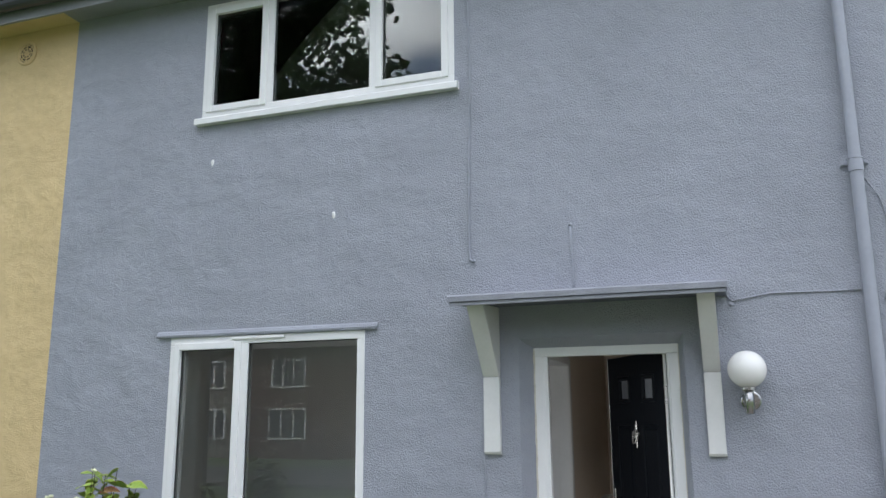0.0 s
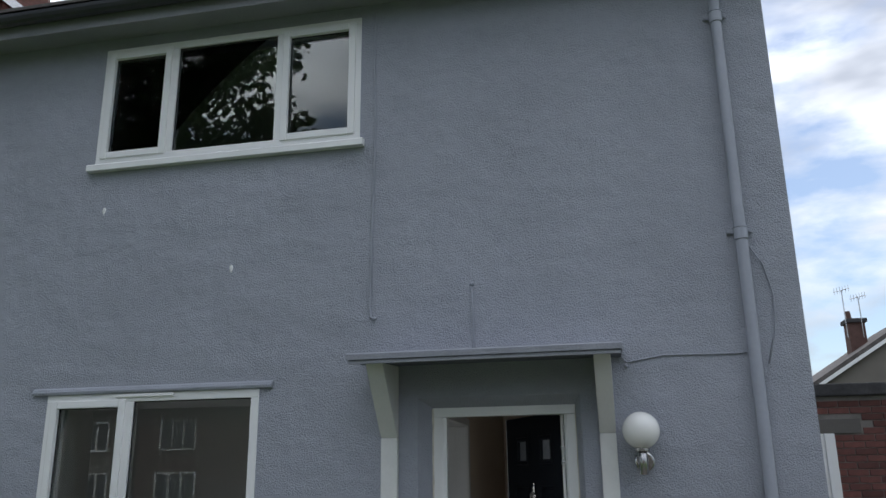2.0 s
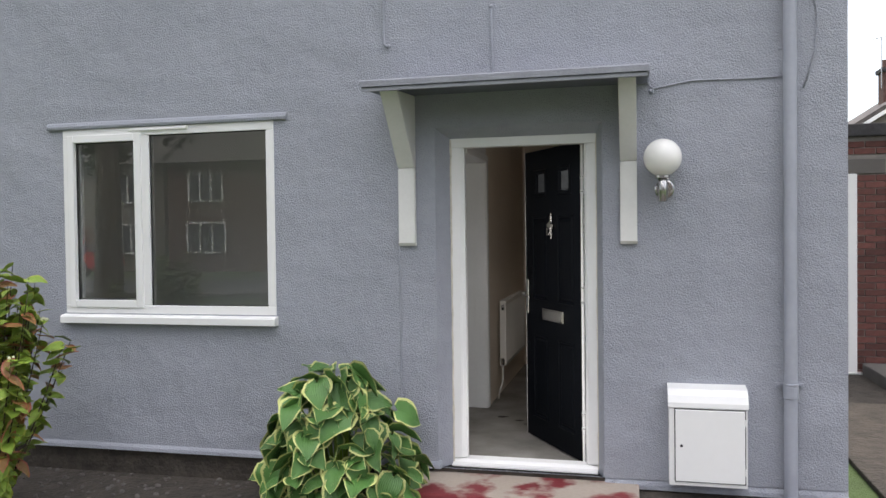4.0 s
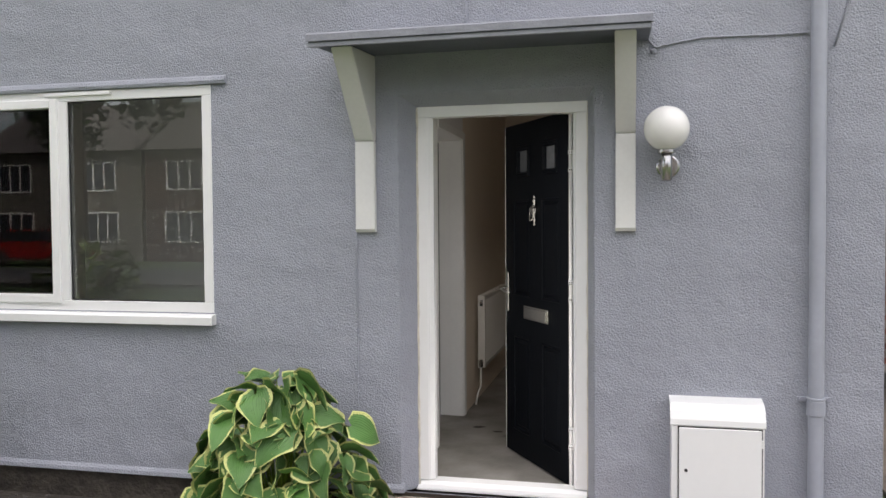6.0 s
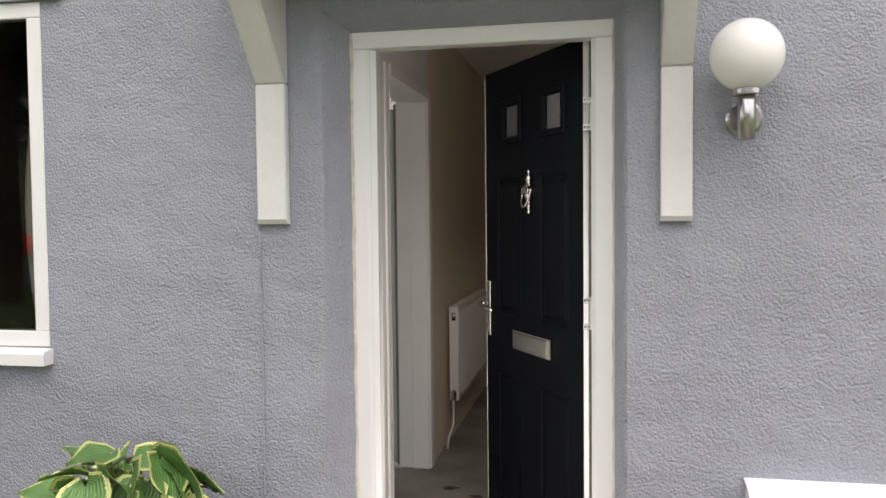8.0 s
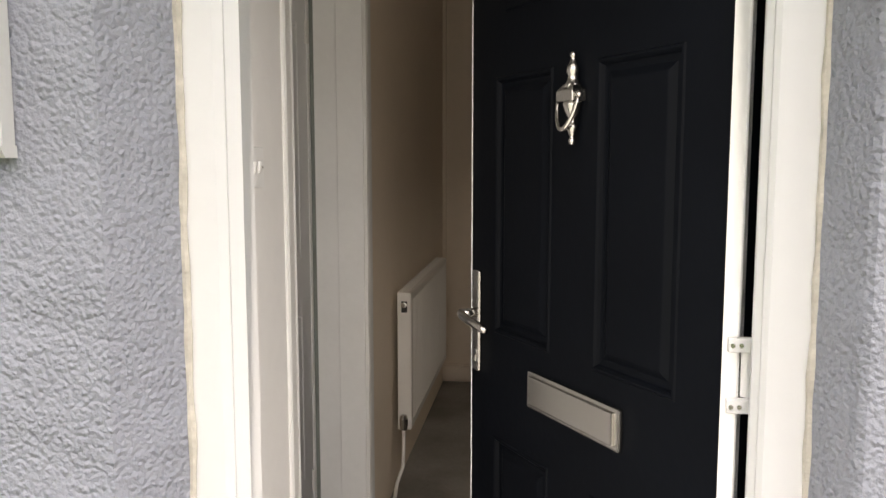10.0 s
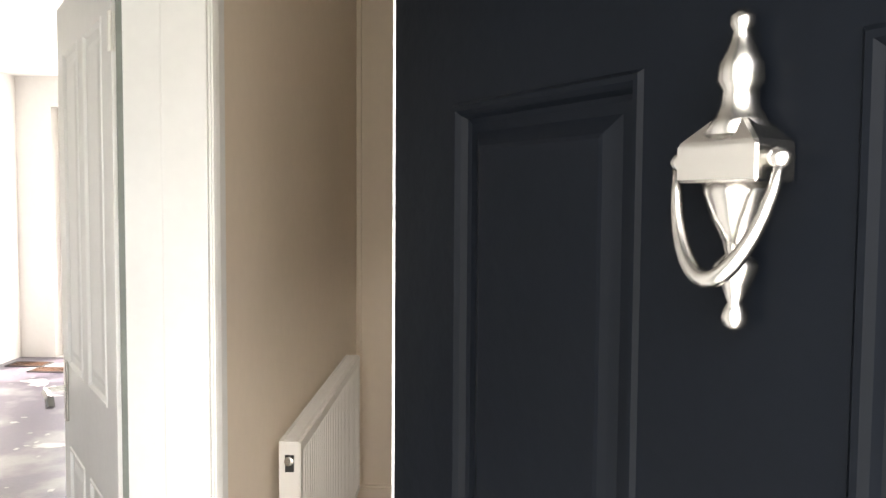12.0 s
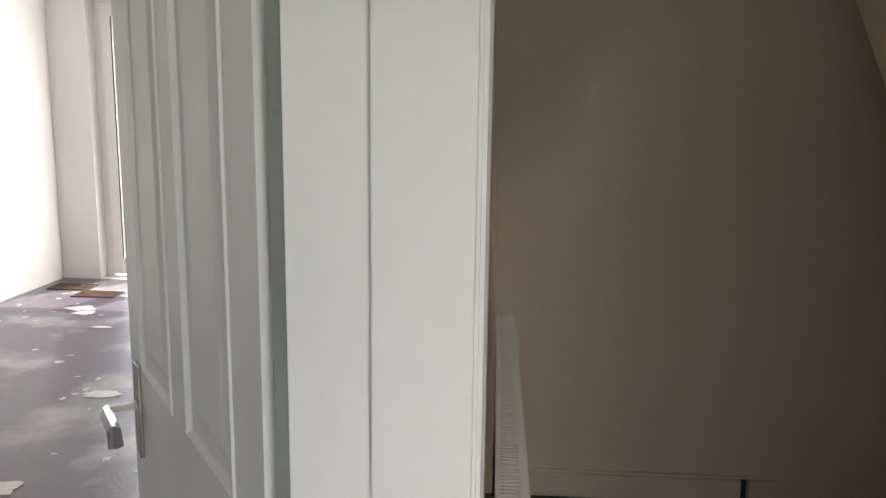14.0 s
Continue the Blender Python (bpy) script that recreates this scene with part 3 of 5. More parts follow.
def raised_panel(bm, x0, x1, z0, z1, y=0.0, groove=0.042, deep=0.008, field=0.0):
    """A sunk moulding ring with a raised field, between the given edges of a face at y."""
    steps = [(0.0, 0.0), (0.003, 0.003), (0.007, 0.003), (0.011, -0.001), (0.014, -deep * 0.8), (0.018, -deep), (groove * 0.62, -deep), (groove * 0.78, -deep * 0.55), (groove * 0.92, -deep * 0.12), (groove, field), (groove + 0.006, field)]
    rings = []
    for o, h in steps:
        rings.append([bm.verts.new(p) for p in ((x0 + o, y + h, z0 + o), (x1 - o, y + h, z0 + o), (x1 - o, y + h, z1 - o), (x0 + o, y + h, z1 - o))])
    for a, b in zip(rings, rings[1:]):
        for i in range(4):
            bm.faces.new((a[i], a[(i + 1) % 4], b[(i + 1) % 4], b[i]))
    bm.faces.new(rings[-1])
    return bm


def panelled_face(bm, L, H, holes, y):
    X = sorted({0, L, *[h[0] for h in holes], *[h[1] for h in holes]})
    Z = sorted({0.012, H, *[h[2] for h in holes], *[h[3] for h in holes]})
    for i in range(len(X) - 1):
        for k in range(len(Z) - 1):
            cx, cz = (X[i] + X[i + 1]) / 2, (Z[k] + Z[k + 1]) / 2
            if not any(h[0] < cx < h[1] and h[2] < cz < h[3] for h in holes):
                bm.faces.new([bm.verts.new((x, y, z)) for x, z in ((X[i], Z[k]), (X[i + 1], Z[k]), (X[i + 1], Z[k + 1]), (X[i], Z[k + 1]))])


front = thing("front_door_leaf", tuple(HINGE), "dark navy composite panelled front door, standing half open", "door")
PANELS = [(0.132, 0.36, 0.985, 1.565), (0.505, 0.735, 0.985, 1.565), (0.132, 0.36, 0.16, 0.74), (0.505, 0.735, 0.16, 0.74)]
PANES = [(0.16, 0.345, 1.70, 1.885), (0.505, 0.69, 1.70, 1.885)]
bm = bmesh.new()
panelled_face(bm, LEAF_L, 2.02, PANELS + PANES, 0.0)
for p in PANELS:
    raised_panel(bm, *p)
for p in PANES:
    rg = [[bm.verts.new(q) for q in ((p[0] + o, h, p[2] + o), (p[1] - o, h, p[2] + o), (p[1] - o, h, p[3] - o), (p[0] + o, h, p[3] - o))] for o, h in ((0, 0), (0.004, 0.008), (0.022, 0.008), (0.03, -0.006), (0.03, -0.02))]
    for a, b in zip(rg, rg[1:]):
        for i in range(4):
            bm.faces.new((a[i], a[(i + 1) % 4], b[(i + 1) % 4], b[i]))
box(bm, 0.0005, LEAF_L - 0.0005, -0.049, -0.021, 0.012, 2.02)
for q in ((0, -0.021, 0, 0), (LEAF_L, -0.021, LEAF_L, 0)):
    bm.faces.new([bm.verts.new(v) for v in ((q[0], q[1], 0.012), (q[2], q[3], 0.012), (q[2], q[3], 2.02), (q[0], q[1], 2.02))])
bm.faces.new([bm.verts.new(v) for v in ((0, -0.021, 2.02), (LEAF_L, -0.021, 2.02), (LEAF_L, 0, 2.02), (0, 0, 2.02))])
bmesh.ops.remove_doubles(bm, verts=bm.verts, dist=0.0004)
bmesh.ops.transform(bm, matrix=DOORM, verts=bm.verts)
part("leaf", bm, NAVY, front)
part("edge_strip", dbox(LEAF_L, LEAF_L + 0.005, -0.046, 0.001, 0.012, 2.02, bev=0.002), UPVC, front, "white door edge strip")
# unseen side, assumed white and added to throw light into the hall
part("inner_bounce_skin", dbox(0.031, LEAF_L - 0.002, -0.052, -0.0495, 0.014, 2.018), UPVC, front, "unseen inner skin of the door, made white to bounce light")
part("edge_strip", dbox(0.0, 0.032, -0.010, 0.004, 0.012, 2.022, bev=0.0035), UPVC, front, "white rounded hinge stile")
for p in PANES:
    part("pane", dbox(p[0] + 0.03, p[1] - 0.03, -0.018, -0.012, p[2] + 0.03, p[3] - 0.03), FROST, front, "small frosted pane")
# letter plate
lp = part("letter_plate", dbox(0.262, 0.572, 0.0, 0.012, 0.855, 0.935, bev=0.004), CHROME, front, "polished steel letter plate")
part("flap", dbox(0.276, 0.558, 0.011, 0.018, 0.864, 0.926, bev=0.003), CHROME, lp)
# lever handle on its back plate
hp = part("handle_plate", dbox(0.794, 0.826, 0.0, 0.011, 0.878, 1.122, bev=0.005), CHROME, front, "chrome handle back plate")
bm = bmesh.new()
tube(bm, [(0.81, 0.008, 1.02), (0.81, 0.05, 1.02)], 0.011, 14)
tube(bm, [(0.812, 0.048, 1.02), (0.795, 0.053, 1.018), (0.75, 0.055, 1.012), (0.705, 0.052, 1.005), (0.69, 0.046, 1.0)], [0.010, 0.0105, 0.010, 0.010, 0.008], 12)
bmesh.ops.transform(bm, matrix=DOORM, verts=bm.verts)
part("lever", bm, CHROME, front, smooth=True)
bm = bmesh.new()
tube(bm, [(0.81, 0.01, 0.925), (0.81, 0.014, 0.925)], 0.010, 14)
box(bm, 0.806, 0.814, 0.01, 0.0135, 0.902, 0.925)
bmesh.ops.transform(bm, matrix=DOORM, verts=bm.verts)
part("lock_cylinder", bm, STEEL, front)


def knocker():
    """Urn knocker: finials, square shoulder block, urn body and a hanging ring."""
    x, m = 0.421, DOORM
    k = bmesh.new()
    zc = 1.408
    def face_lathe(prof):
        lathe(k, [(r, zc + z) for r, z in prof], seg=16, m=m @ Matrix.Translation((x, 0.012, 0)))
    face_lathe([(0.001, 0.0), (0.006, 0.003), (0.0075, 0.008), (0.006, 0.013), (0.004, 0.016), (0.008, 0.026), (0.0125, 0.036), (0.010, 0.040), (0.006, 0.043), (0.008, 0.050), (0.014, 0.062), (0.018, 0.075), (0.019, 0.082)])
    face_lathe([(0.020, 0.108), (0.014, 0.117), (0.0105, 0.124), (0.0095, 0.132), (0.0125, 0.137), (0.012, 0.146), (0.008, 0.154), (0.0055, 0.160), (0.0045, 0.164), (0.0065, 0.167), (0.0065, 0.172), (0.002, 0.176)])
    body = part("urn_body", k, CHROME, front, "polished urn door knocker", smooth=True)
    b2 = bmesh.new()
    lo = [(x - 0.027, 0.0, zc + 0.082), (x + 0.027, 0.0, zc + 0.082), (x + 0.027, 0.032, zc + 0.082), (x - 0.027, 0.032, zc + 0.082)]
    hi = [(a, b, zc + 0.103) for a, b, c in lo]
    top = [(x - 0.011, 0.004, zc + 0.117), (x + 0.011, 0.004, zc + 0.117), (x + 0.011, 0.022, zc + 0.117), (x - 0.011, 0.022, zc + 0.117)]
    R = [[b2.verts.new(p) for p in q] for q in (lo, hi, top)]
    for a, b in zip(R, R[1:]):
        for i in range(4):
            b2.faces.new((a[i], a[(i + 1) % 4], b[(i + 1) % 4], b[i]))
    b2.faces.new(R[0][::-1])
    b2.faces.new(R[-1])
    bmesh.ops.bevel(b2, geom=list(b2.edges), offset=0.0015, segments=1, affect="EDGES")
    bmesh.ops.transform(b2, matrix=m, verts=b2.verts)
    part("shoulder", b2, CHROME, body)
    b3 = bmesh.new()
    pts = []
    for i in range(17):
        a = math.pi * i / 16
        pts.append((x + 0.034 * math.cos(a) * (1 - 0.25 * math.sin(a)), 0.022 + 0.014 * math.sin(a), zc + 0.094 - 0.064 * math.sin(a) ** 0.8))
    tube(b3, pts, [0.003 + 0.0022 * math.sin(math.pi * i / 16) for i in range(17)], 10)
    for sx in (-1, 1):
        lathe(b3, [(0.001, -0.007), (0.006, -0.004), (0.0075, 0), (0.006, 0.004), (0.001, 0.007)], seg=12, m=Matrix.Translation((x + sx * 0.032, 0.02, zc + 0.094)))
    bmesh.ops.transform(b3, matrix=m, verts=b3.verts)
    part("ring", b3, CHROME, body, smooth=True)


knocker()
# door hinges on the jamb: a barrel and two screwed flags each
for z in (0.28, 1.065, 1.75):
    h = tube(bmesh.new(), [(0.838, 0.150, z - 0.034), (0.838, 0.150, z + 0.034)], 0.0095, 12)
    hg = part("hinge", h, UPVC, frame_ob)
    for dz in (-0.046, 0.046):
        part("flag", boxed(0.806, 0.866, 0.132, 0.146, z + dz - 0.011, z + dz + 0.011, bev=0.003), UPVC, hg)
        for dx in (0.812, 0.824):
            part("screw", tube(bmesh.new(), [(dx, 0.133, z + dz), (dx, 0.130, z + dz)], 0.0035, 8), STEEL, hg)


# ---------------------------------------------------------------- canopy, lamp, box, pipe, cables
canopy = thing("door_canopy", (0.41, 0.0, 2.3), "flat grey painted timber canopy over the front door", "canopy")
# underside shade comes from the deck's darker colour
part("deck", prism(bmesh.new(), [(0.004, 2.325), (-0.472, 2.298), (-0.472, 2.318), (0.004, 2.352)], "x", -0.392, 1.21), DECK_SHADE, canopy)
part("felt", prism(bmesh.new(), [(0.003, 2.354), (-0.474, 2.319), (-0.484, 2.306), (-0.486, 2.338), (-0.470, 2.348), (0.003, 2.38)], "x", -0.40, 1.219), FASCIA, canopy, "grey painted felt covering")
part("fascia", boxed(-0.392, 1.21, -0.474, -0.452, 2.282, 2.30), FASCIA, canopy)
part("flashing", prism(bmesh.new(), [(0.002, 2.366), (-0.05, 2.364), (-0.02, 2.39), (0.002, 2.42)], "x", -0.40, 1.22), GREY, canopy)


def bracket(x0, x1):
    b = thing("canopy_bracket", ((x0 + x1) / 2, 0, 1.385), "off-white painted timber bracket under the canopy", "bracket", "pair of canopy brackets")
    bm = prism(bmesh.new(), [(0.002, 1.395), (-0.034, 1.395), (-0.034, 1.868), (0.002, 1.868)], "x", x0, x1)
    bmesh.ops.bevel(bm, geom=list(bm.edges), offset=0.004, segments=2, affect="EDGES")
    part("post", bm, BRACKET, b, "white painted lower post")
    bm = prism(bmesh.new(), [(0.002, 1.383), (-0.026, 1.383), (-0.038, 1.40), (0.002, 1.40)], "x", x0 - 0.001, x1 + 0.001)
    part("toe", bm, BRACKET, b)
    bm = prism(bmesh.new(), [(0.002, 1.87), (-0.036, 1.87), (-0.385, 2.297), (0.002, 2.322)], "x", x0, x1)
    bmesh.ops.bevel(bm, geom=list(bm.edges), offset=0.005, segments=2, affect="EDGES")
    part("brace", bm, BRACKET, b, "angled upper brace")


bracket(-0.312, -0.204)
bracket(1.052, 1.149)


def wall_lamp(x, z):
    """Opal globe on a steel cup, with a bent arm from a round wall plate."""
    l = thing("wall_lamp", (x, 0, z), "white opal globe wall lamp on stainless steel bracket", "lamp")
    gy, gz = -0.13, z + 0.185
    part("globe", lathe(bmesh.new(), [(0.107 * math.sin(a), -0.107 * math.cos(a)) for a in [0.32 + (math.pi - 0.321) * k / 18 for k in range(19)]], (x, gy, gz), 36), OPAL, l, "white opal glass globe", smooth=True)
    part("collar", lathe(bmesh.new(), [(0.040, 0), (0.042, 0.004), (0.042, 0.018), (0.036, 0.022)], (x, gy, gz - 0.120), 24), STEEL, l)
    part("stem", lathe(bmesh.new(), [(0.018, 0), (0.0265, 0.004), (0.0265, 0.128), (0.022, 0.132)], (x, gy, gz - 0.252), 24), STEEL, l, smooth=True)
    part("arm", tube(bmesh.new(), [(x + 0.01, 0.0, z + 0.01), (x + 0.005, -0.10, z + 0.01)], 0.011, 12), STEEL, l)
    part("wall_plate", tube(bmesh.new(), [(x + 0.012, 0.002, z + 0.01), (x + 0.012, -0.018, z + 0.01), (x + 0.012, -0.024, z + 0.01)], [0.056, 0.056, 0.048], 28), STEEL, l)


wall_lamp(1.292, 1.69)

mb = thing("meter_box", (1.53, 0.0, 0.03), "white plastic gas meter box with a curved lid", "meter box")
prof = [(0.0, 0.02), (-0.135, 0.03), (-0.135, 0.475), (-0.132, 0.50), (-0.115, 0.535), (-0.085, 0.566), (0.0, 0.584)]
part("body", prism(bmesh.new(), prof, "x", 1.318, 1.742), UPVC, mb)
part("lid", prism(bmesh.new(), [(-0.138, 0.474), (-0.142, 0.478), (-0.139, 0.504), (-0.121, 0.542), (-0.088, 0.574), (0.0, 0.591), (0.0, 0.584), (-0.085, 0.566), (-0.115, 0.535), (-0.132, 0.50)], "x", 1.312, 1.748), UPVC, mb, "curved overhanging lid")
# black sheet behind the door paints the shade of its edge gap
part("door_gap_shade", boxed(1.347, 1.733, -0.1385, -0.134, 0.05, 0.4715), DARK, mb, "black sheet drawing the shade in the gap round the door")
md = part("door", boxed(1.352, 1.728, -0.147, -0.136, 0.055, 0.466, bev=0.004), UPVC, mb)
part("lock", tube(bmesh.new(), [(1.385, -0.146, 0.26), (1.385, -0.150, 0.26)], 0.008, 12), DARK, md)
for z in (0.12, 0.40):
    part("hinge", boxed(1.729, 1.738, -0.146, -0.137, z - 0.02, z + 0.02, bev=0.002), UPVC, md)
mb.location.z += -0.027

dp = thing("downpipe", (1.99, -0.06, 2.5), "grey painted round downpipe on the front wall", "downpipe")
PX, PY = 1.98, -0.062
part("pipe", tube(bmesh.new(), [(PX, PY, -0.1), (PX, PY, -0.08), (PX, PY, 3.0), (PX, PY, 3.03)], 0.035, 24), PIPE, dp, smooth=True)
part("pipe", tube(bmesh.new(), [(PX, PY, 3.0301), (PX, PY, 3.06), (PX, PY, 4.58), (PX, PY, 4.62), (PX, PY - 0.02, 4.72), (PX, PY - 0.16, 4.92), (PX, PY - 0.27, 5.02), (PX, PY - 0.27, 5.08)], 0.033, 24), PIPE, dp, smooth=True)
for z in (0.555, 3.05, 4.55):
    part("socket", lathe(bmesh.new(), [(0.036, -0.05), (0.041, -0.045), (0.041, 0.02), (0.038, 0.026), (0.043, 0.028), (0.043, 0.036), (0.036, 0.038)], (PX, PY, z), 24), PIPE, dp)
    c = bmesh.new()
    box(c, PX - 0.075, PX + 0.075, -0.02, -0.002, z + 0.006, z + 0.03, bev=0.003)
    tube(c, [(PX - 0.06, -0.02, z + 0.018), (PX - 0.06, -0.028, z + 0.018)], 0.008, 8)
    tube(c, [(PX + 0.06, -0.02, z + 0.018), (PX + 0.06, -0.028, z + 0.018)], 0.008, 8)
    part("clip", c, PIPE, dp)


def cable(pts, r, label):
    c = bmesh.new()
    P = [Vector(p) for p in pts]
    out = []
    for a, b in zip(P, P[1:]):
        n = max(1, int((b - a).length / 0.12))
        for i in range(n):
            q = a.lerp(b, i / n)
            out.append(q + Vector((0.004 * noise.noise(q * 3), 0, 0.004 * noise.noise(q * 3 + Vector((5, 0, 0))))))
    out.append(P[-1])
    tube(c, out, r, 8)
    t = finish("cable", c, GREY, smooth=True)
    for q in out[2:-1:5]:
        part("clip", boxed(q.x - 0.008, q.x + 0.008, -0.012, 0.002, q.z - 0.005, q.z + 0.005), GREY, t)
    return tagged(t, label, "cable", "cables on the front wall")


cable([(-0.40, -0.005, 4.95), (-0.385, -0.005, 3.9), (-0.40, -0.005, 3.3), (-0.405, -0.005, 2.72), (-0.40, -0.006, 2.66), (-0.375, -0.012, 2.64), (-0.36, -0.02, 2.645)], 0.0095, "thin painted-over cable running down the grey wall")
cable([(0.287, -0.006, 2.838), (0.293, -0.005, 2.36)], 0.009, "short painted-over cable above the canopy")
cable([(1.20, -0.006, 2.34), (1.243, -0.006, 2.288), (1.30, -0.006, 2.30), (1.46, -0.006, 2.322), (1.943, -0.006, 2.32)], 0.005, "painted-over cable from canopy to downpipe")
cable([(-0.319, -0.004, 1.385), (-0.316, -0.004, 0.02)], 0.0035, "painted-over cable below the canopy bracket")
cable([(2.015, -0.03, 2.98), (2.09, -0.008, 2.86), (2.135, -0.006, 2.66), (2.12, -0.006, 2.45), (2.06, -0.006, 2.25)], 0.005, "loop of painted-over cable beside the downpipe")
for x, z in ((0.287, 2.84), (-0.375, 2.40), (1.235, 2.27)):
    f = finish("wall_stub", lathe(bmesh.new(), [(0.014, 0), (0.016, 0.008), (0.010, 0.022), (0.002, 0.026)], seg=10, m=Matrix.Translation((x, 0.002, z)) @ pose(0, 0, 0, 90)), GREY, smooth=True)
    tagged(f, "small painted-over cable stub on the wall", "fixing", "stubs on the front wall")
for x, z in ((-2.499, 3.579), (-1.433, 3.064)):
    k = bmesh.new()
    bmesh.ops.create_icosphere(k, subdivisions=2, radius=1)
    bmesh.ops.transform(k, matrix=Matrix.Translation((x, 0.0, z)) @ Matrix.Diagonal((0.014, 0.006, 0.030, 1)), verts=k.verts)
    for v in k.verts:
        v.co += Vector((0.006 * noise.noise(v.co * 60), 0, 0.008 * noise.noise(v.co * 50)))
    tagged(finish("filler_dab", k, WHITE_WOOD), "white filler dab on the grey render", "filler dab", "dabs on the front wall")

# air vent in the neighbour's wall
av = thing("air_vent", (-4.53, 0, 4.83), "round cream louvred air vent in the cream wall", "vent")
AVY = 0.004
part("ring", tube(bmesh.new(), [(-4.53 + 0.1 * math.cos(a), AVY - 0.004, 4.83 + 0.1 * math.sin(a)) for a in [2 * math.pi * i / 32 for i in range(33)]], 0.015, 8, cap=False), CREAM, av)
part("backing", tube(bmesh.new(), [(-4.53, AVY + 0.002, 4.83), (-4.53, AVY - 0.003, 4.83)], 0.086, 28), DARK, av)
for r in (0.075, 0.050, 0.024):
    pts = [(-4.53 + r * math.cos(a), AVY - 0.006, 4.83 + r * math.sin(a)) for a in [2 * math.pi * i / 24 for i in range(25)]]
    part("slat", tube(bmesh.new(), pts, 0.006, 6, cap=False), CREAM, av)
for a in range(4):
    c, s = math.cos(a * math.pi / 4), math.sin(a * math.pi / 4)
    part("spoke", tube(bmesh.new(), [(-4.53 - 0.085 * c, AVY - 0.007, 4.83 - 0.085 * s), (-4.53 + 0.085 * c, AVY - 0.007, 4.83 + 0.085 * s)], 0.005, 6), CREAM, av)

nc = thing("neighbour_chimney", (-6.7, 3.0, 7.4), "red brick chimney of the adjoining house", "chimney")
part("stack", boxed(-7.25, -6.2, 2.6, 3.4, 7.2, 9.2, bev=0.02), HOUSE_R, nc)
part("flashing", boxed(-7.3, -6.15, 2.5, 3.45, 7.55, 7.68), STEEL, nc, "lead flashing")
for i in range(26):
    part("brick_course", boxed(-7.256, -6.194, 2.594, 3.406, 7.2 + i * 0.075, 7.262 + i * 0.075), BRICK, nc)


# ---------------------------------------------------------------- hall and lounge
FJ = 1.65             # face of the far jamb of the lounge doorway
lin = thing("door_2", (HX - 0.08, FJ, 0), "white gloss door lining and architrave of the lounge doorway", "door frame")
lin["kind"] = "structure"
part("jamb_far", boxed(HX - 0.175, HX + 0.002, FJ, FJ + 0.031, 0, 2.03, bev=0.002), WHITE_WOOD, lin)
part("stop_far", boxed(HX - 0.095, HX - 0.002, FJ - 0.012, FJ, 0, 2.02, bev=0.003), WHITE_WOOD, lin)
# added strip: its colour stands in for the shade between door and jamb
part("gap_shade_strip", boxed(HX - 0.189, HX - 0.1755, FJ + 0.004, FJ + 0.020, 0.01, 2.02), GAP_SHADE, lin, "grey-green strip painted for the shade in the hinge gap")
part("jamb_near", boxed(HX - 0.175, HX + 0.002, 0.829, 0.845, 0, 2.03, bev=0.002), WHITE_WOOD, lin)
part("stop_near", boxed(HX - 0.095, HX - 0.002, 0.845, 0.857, 0, 2.02, bev=0.003), WHITE_WOOD, lin)
part("head", boxed(HX - 0.175, HX + 0.002, 0.845, FJ, 2.03, 2.06, bev=0.002), WHITE_WOOD, lin)


def arch_prof(a, b):
    """Architrave section from its inner to its outer edge along y, standing off the wall."""
    d = 1 if b > a else -1
    return [(HX, a), (HX + 0.006, a), (HX + 0.009, a + d * 0.008), (HX + 0.006, a + d * 0.018), (HX + 0.009, a + d * 0.03), (HX + 0.010, b - d * 0.006), (HX + 0.006, b), (HX, b)]


part("architrave_far", prism(bmesh.new(), arch_prof(FJ + 0.004, FJ + 0.074), "z", 0, 2.085), WHITE_WOOD, lin)
part("architrave_near", prism(bmesh.new(), arch_prof(0.842, 0.772), "z", 0, 2.085), WHITE_WOOD, lin)
part("architrave_head", boxed(HX, HX + 0.016, 0.843, FJ + 0.003, 2.034, 2.09, bev=0.003), WHITE_WOOD, lin)

# lounge door, swung back into the room
IH = Vector((HX - 0.206, FJ + 0.022, 0))
IU = Vector((-0.57, 0.82, 0)).normalized()
IN_ = Vector((-IU.y, IU.x, 0))
if IN_.y > 0:
    IN_ = -IN_
INM = Matrix(((IU.x, IN_.x, 0, IH.x), (IU.y, IN_.y, 0, IH.y), (0, 0, 1, 0.008), (0, 0, 0, 1)))
IL = 0.72
idoor = thing("lounge_door", tuple(IH), "white moulded panel door with chrome lever, open into the lounge", "door")
bm = bmesh.new()
ip = [(0.10, 0.32, 1.02, 1.86), (0.40, 0.62, 1.02, 1.86), (0.10, 0.32, 0.18, 0.80), (0.40, 0.62, 0.18, 0.80)]
panelled_face(bm, IL, 1.99, ip, 0.0)
for p in ip:
    raised_panel(bm, *p, groove=0.055, deep=0.005)
box(bm, 0.0005, IL - 0.0005, -0.038, -0.012, 0.012, 1.99)
for a, b in (((0, -0.012), (0, 0)), ((IL, -0.012), (IL, 0))):
    bm.faces.new([bm.verts.new(v) for v in ((*a, 0.012), (*b, 0.012), (*b, 1.99), (*a, 1.99))])
bmesh.ops.remove_doubles(bm, verts=bm.verts, dist=0.0004)
bmesh.ops.transform(bm, matrix=INM, verts=bm.verts)
part("leaf", bm, WHITE_WOOD, idoor)
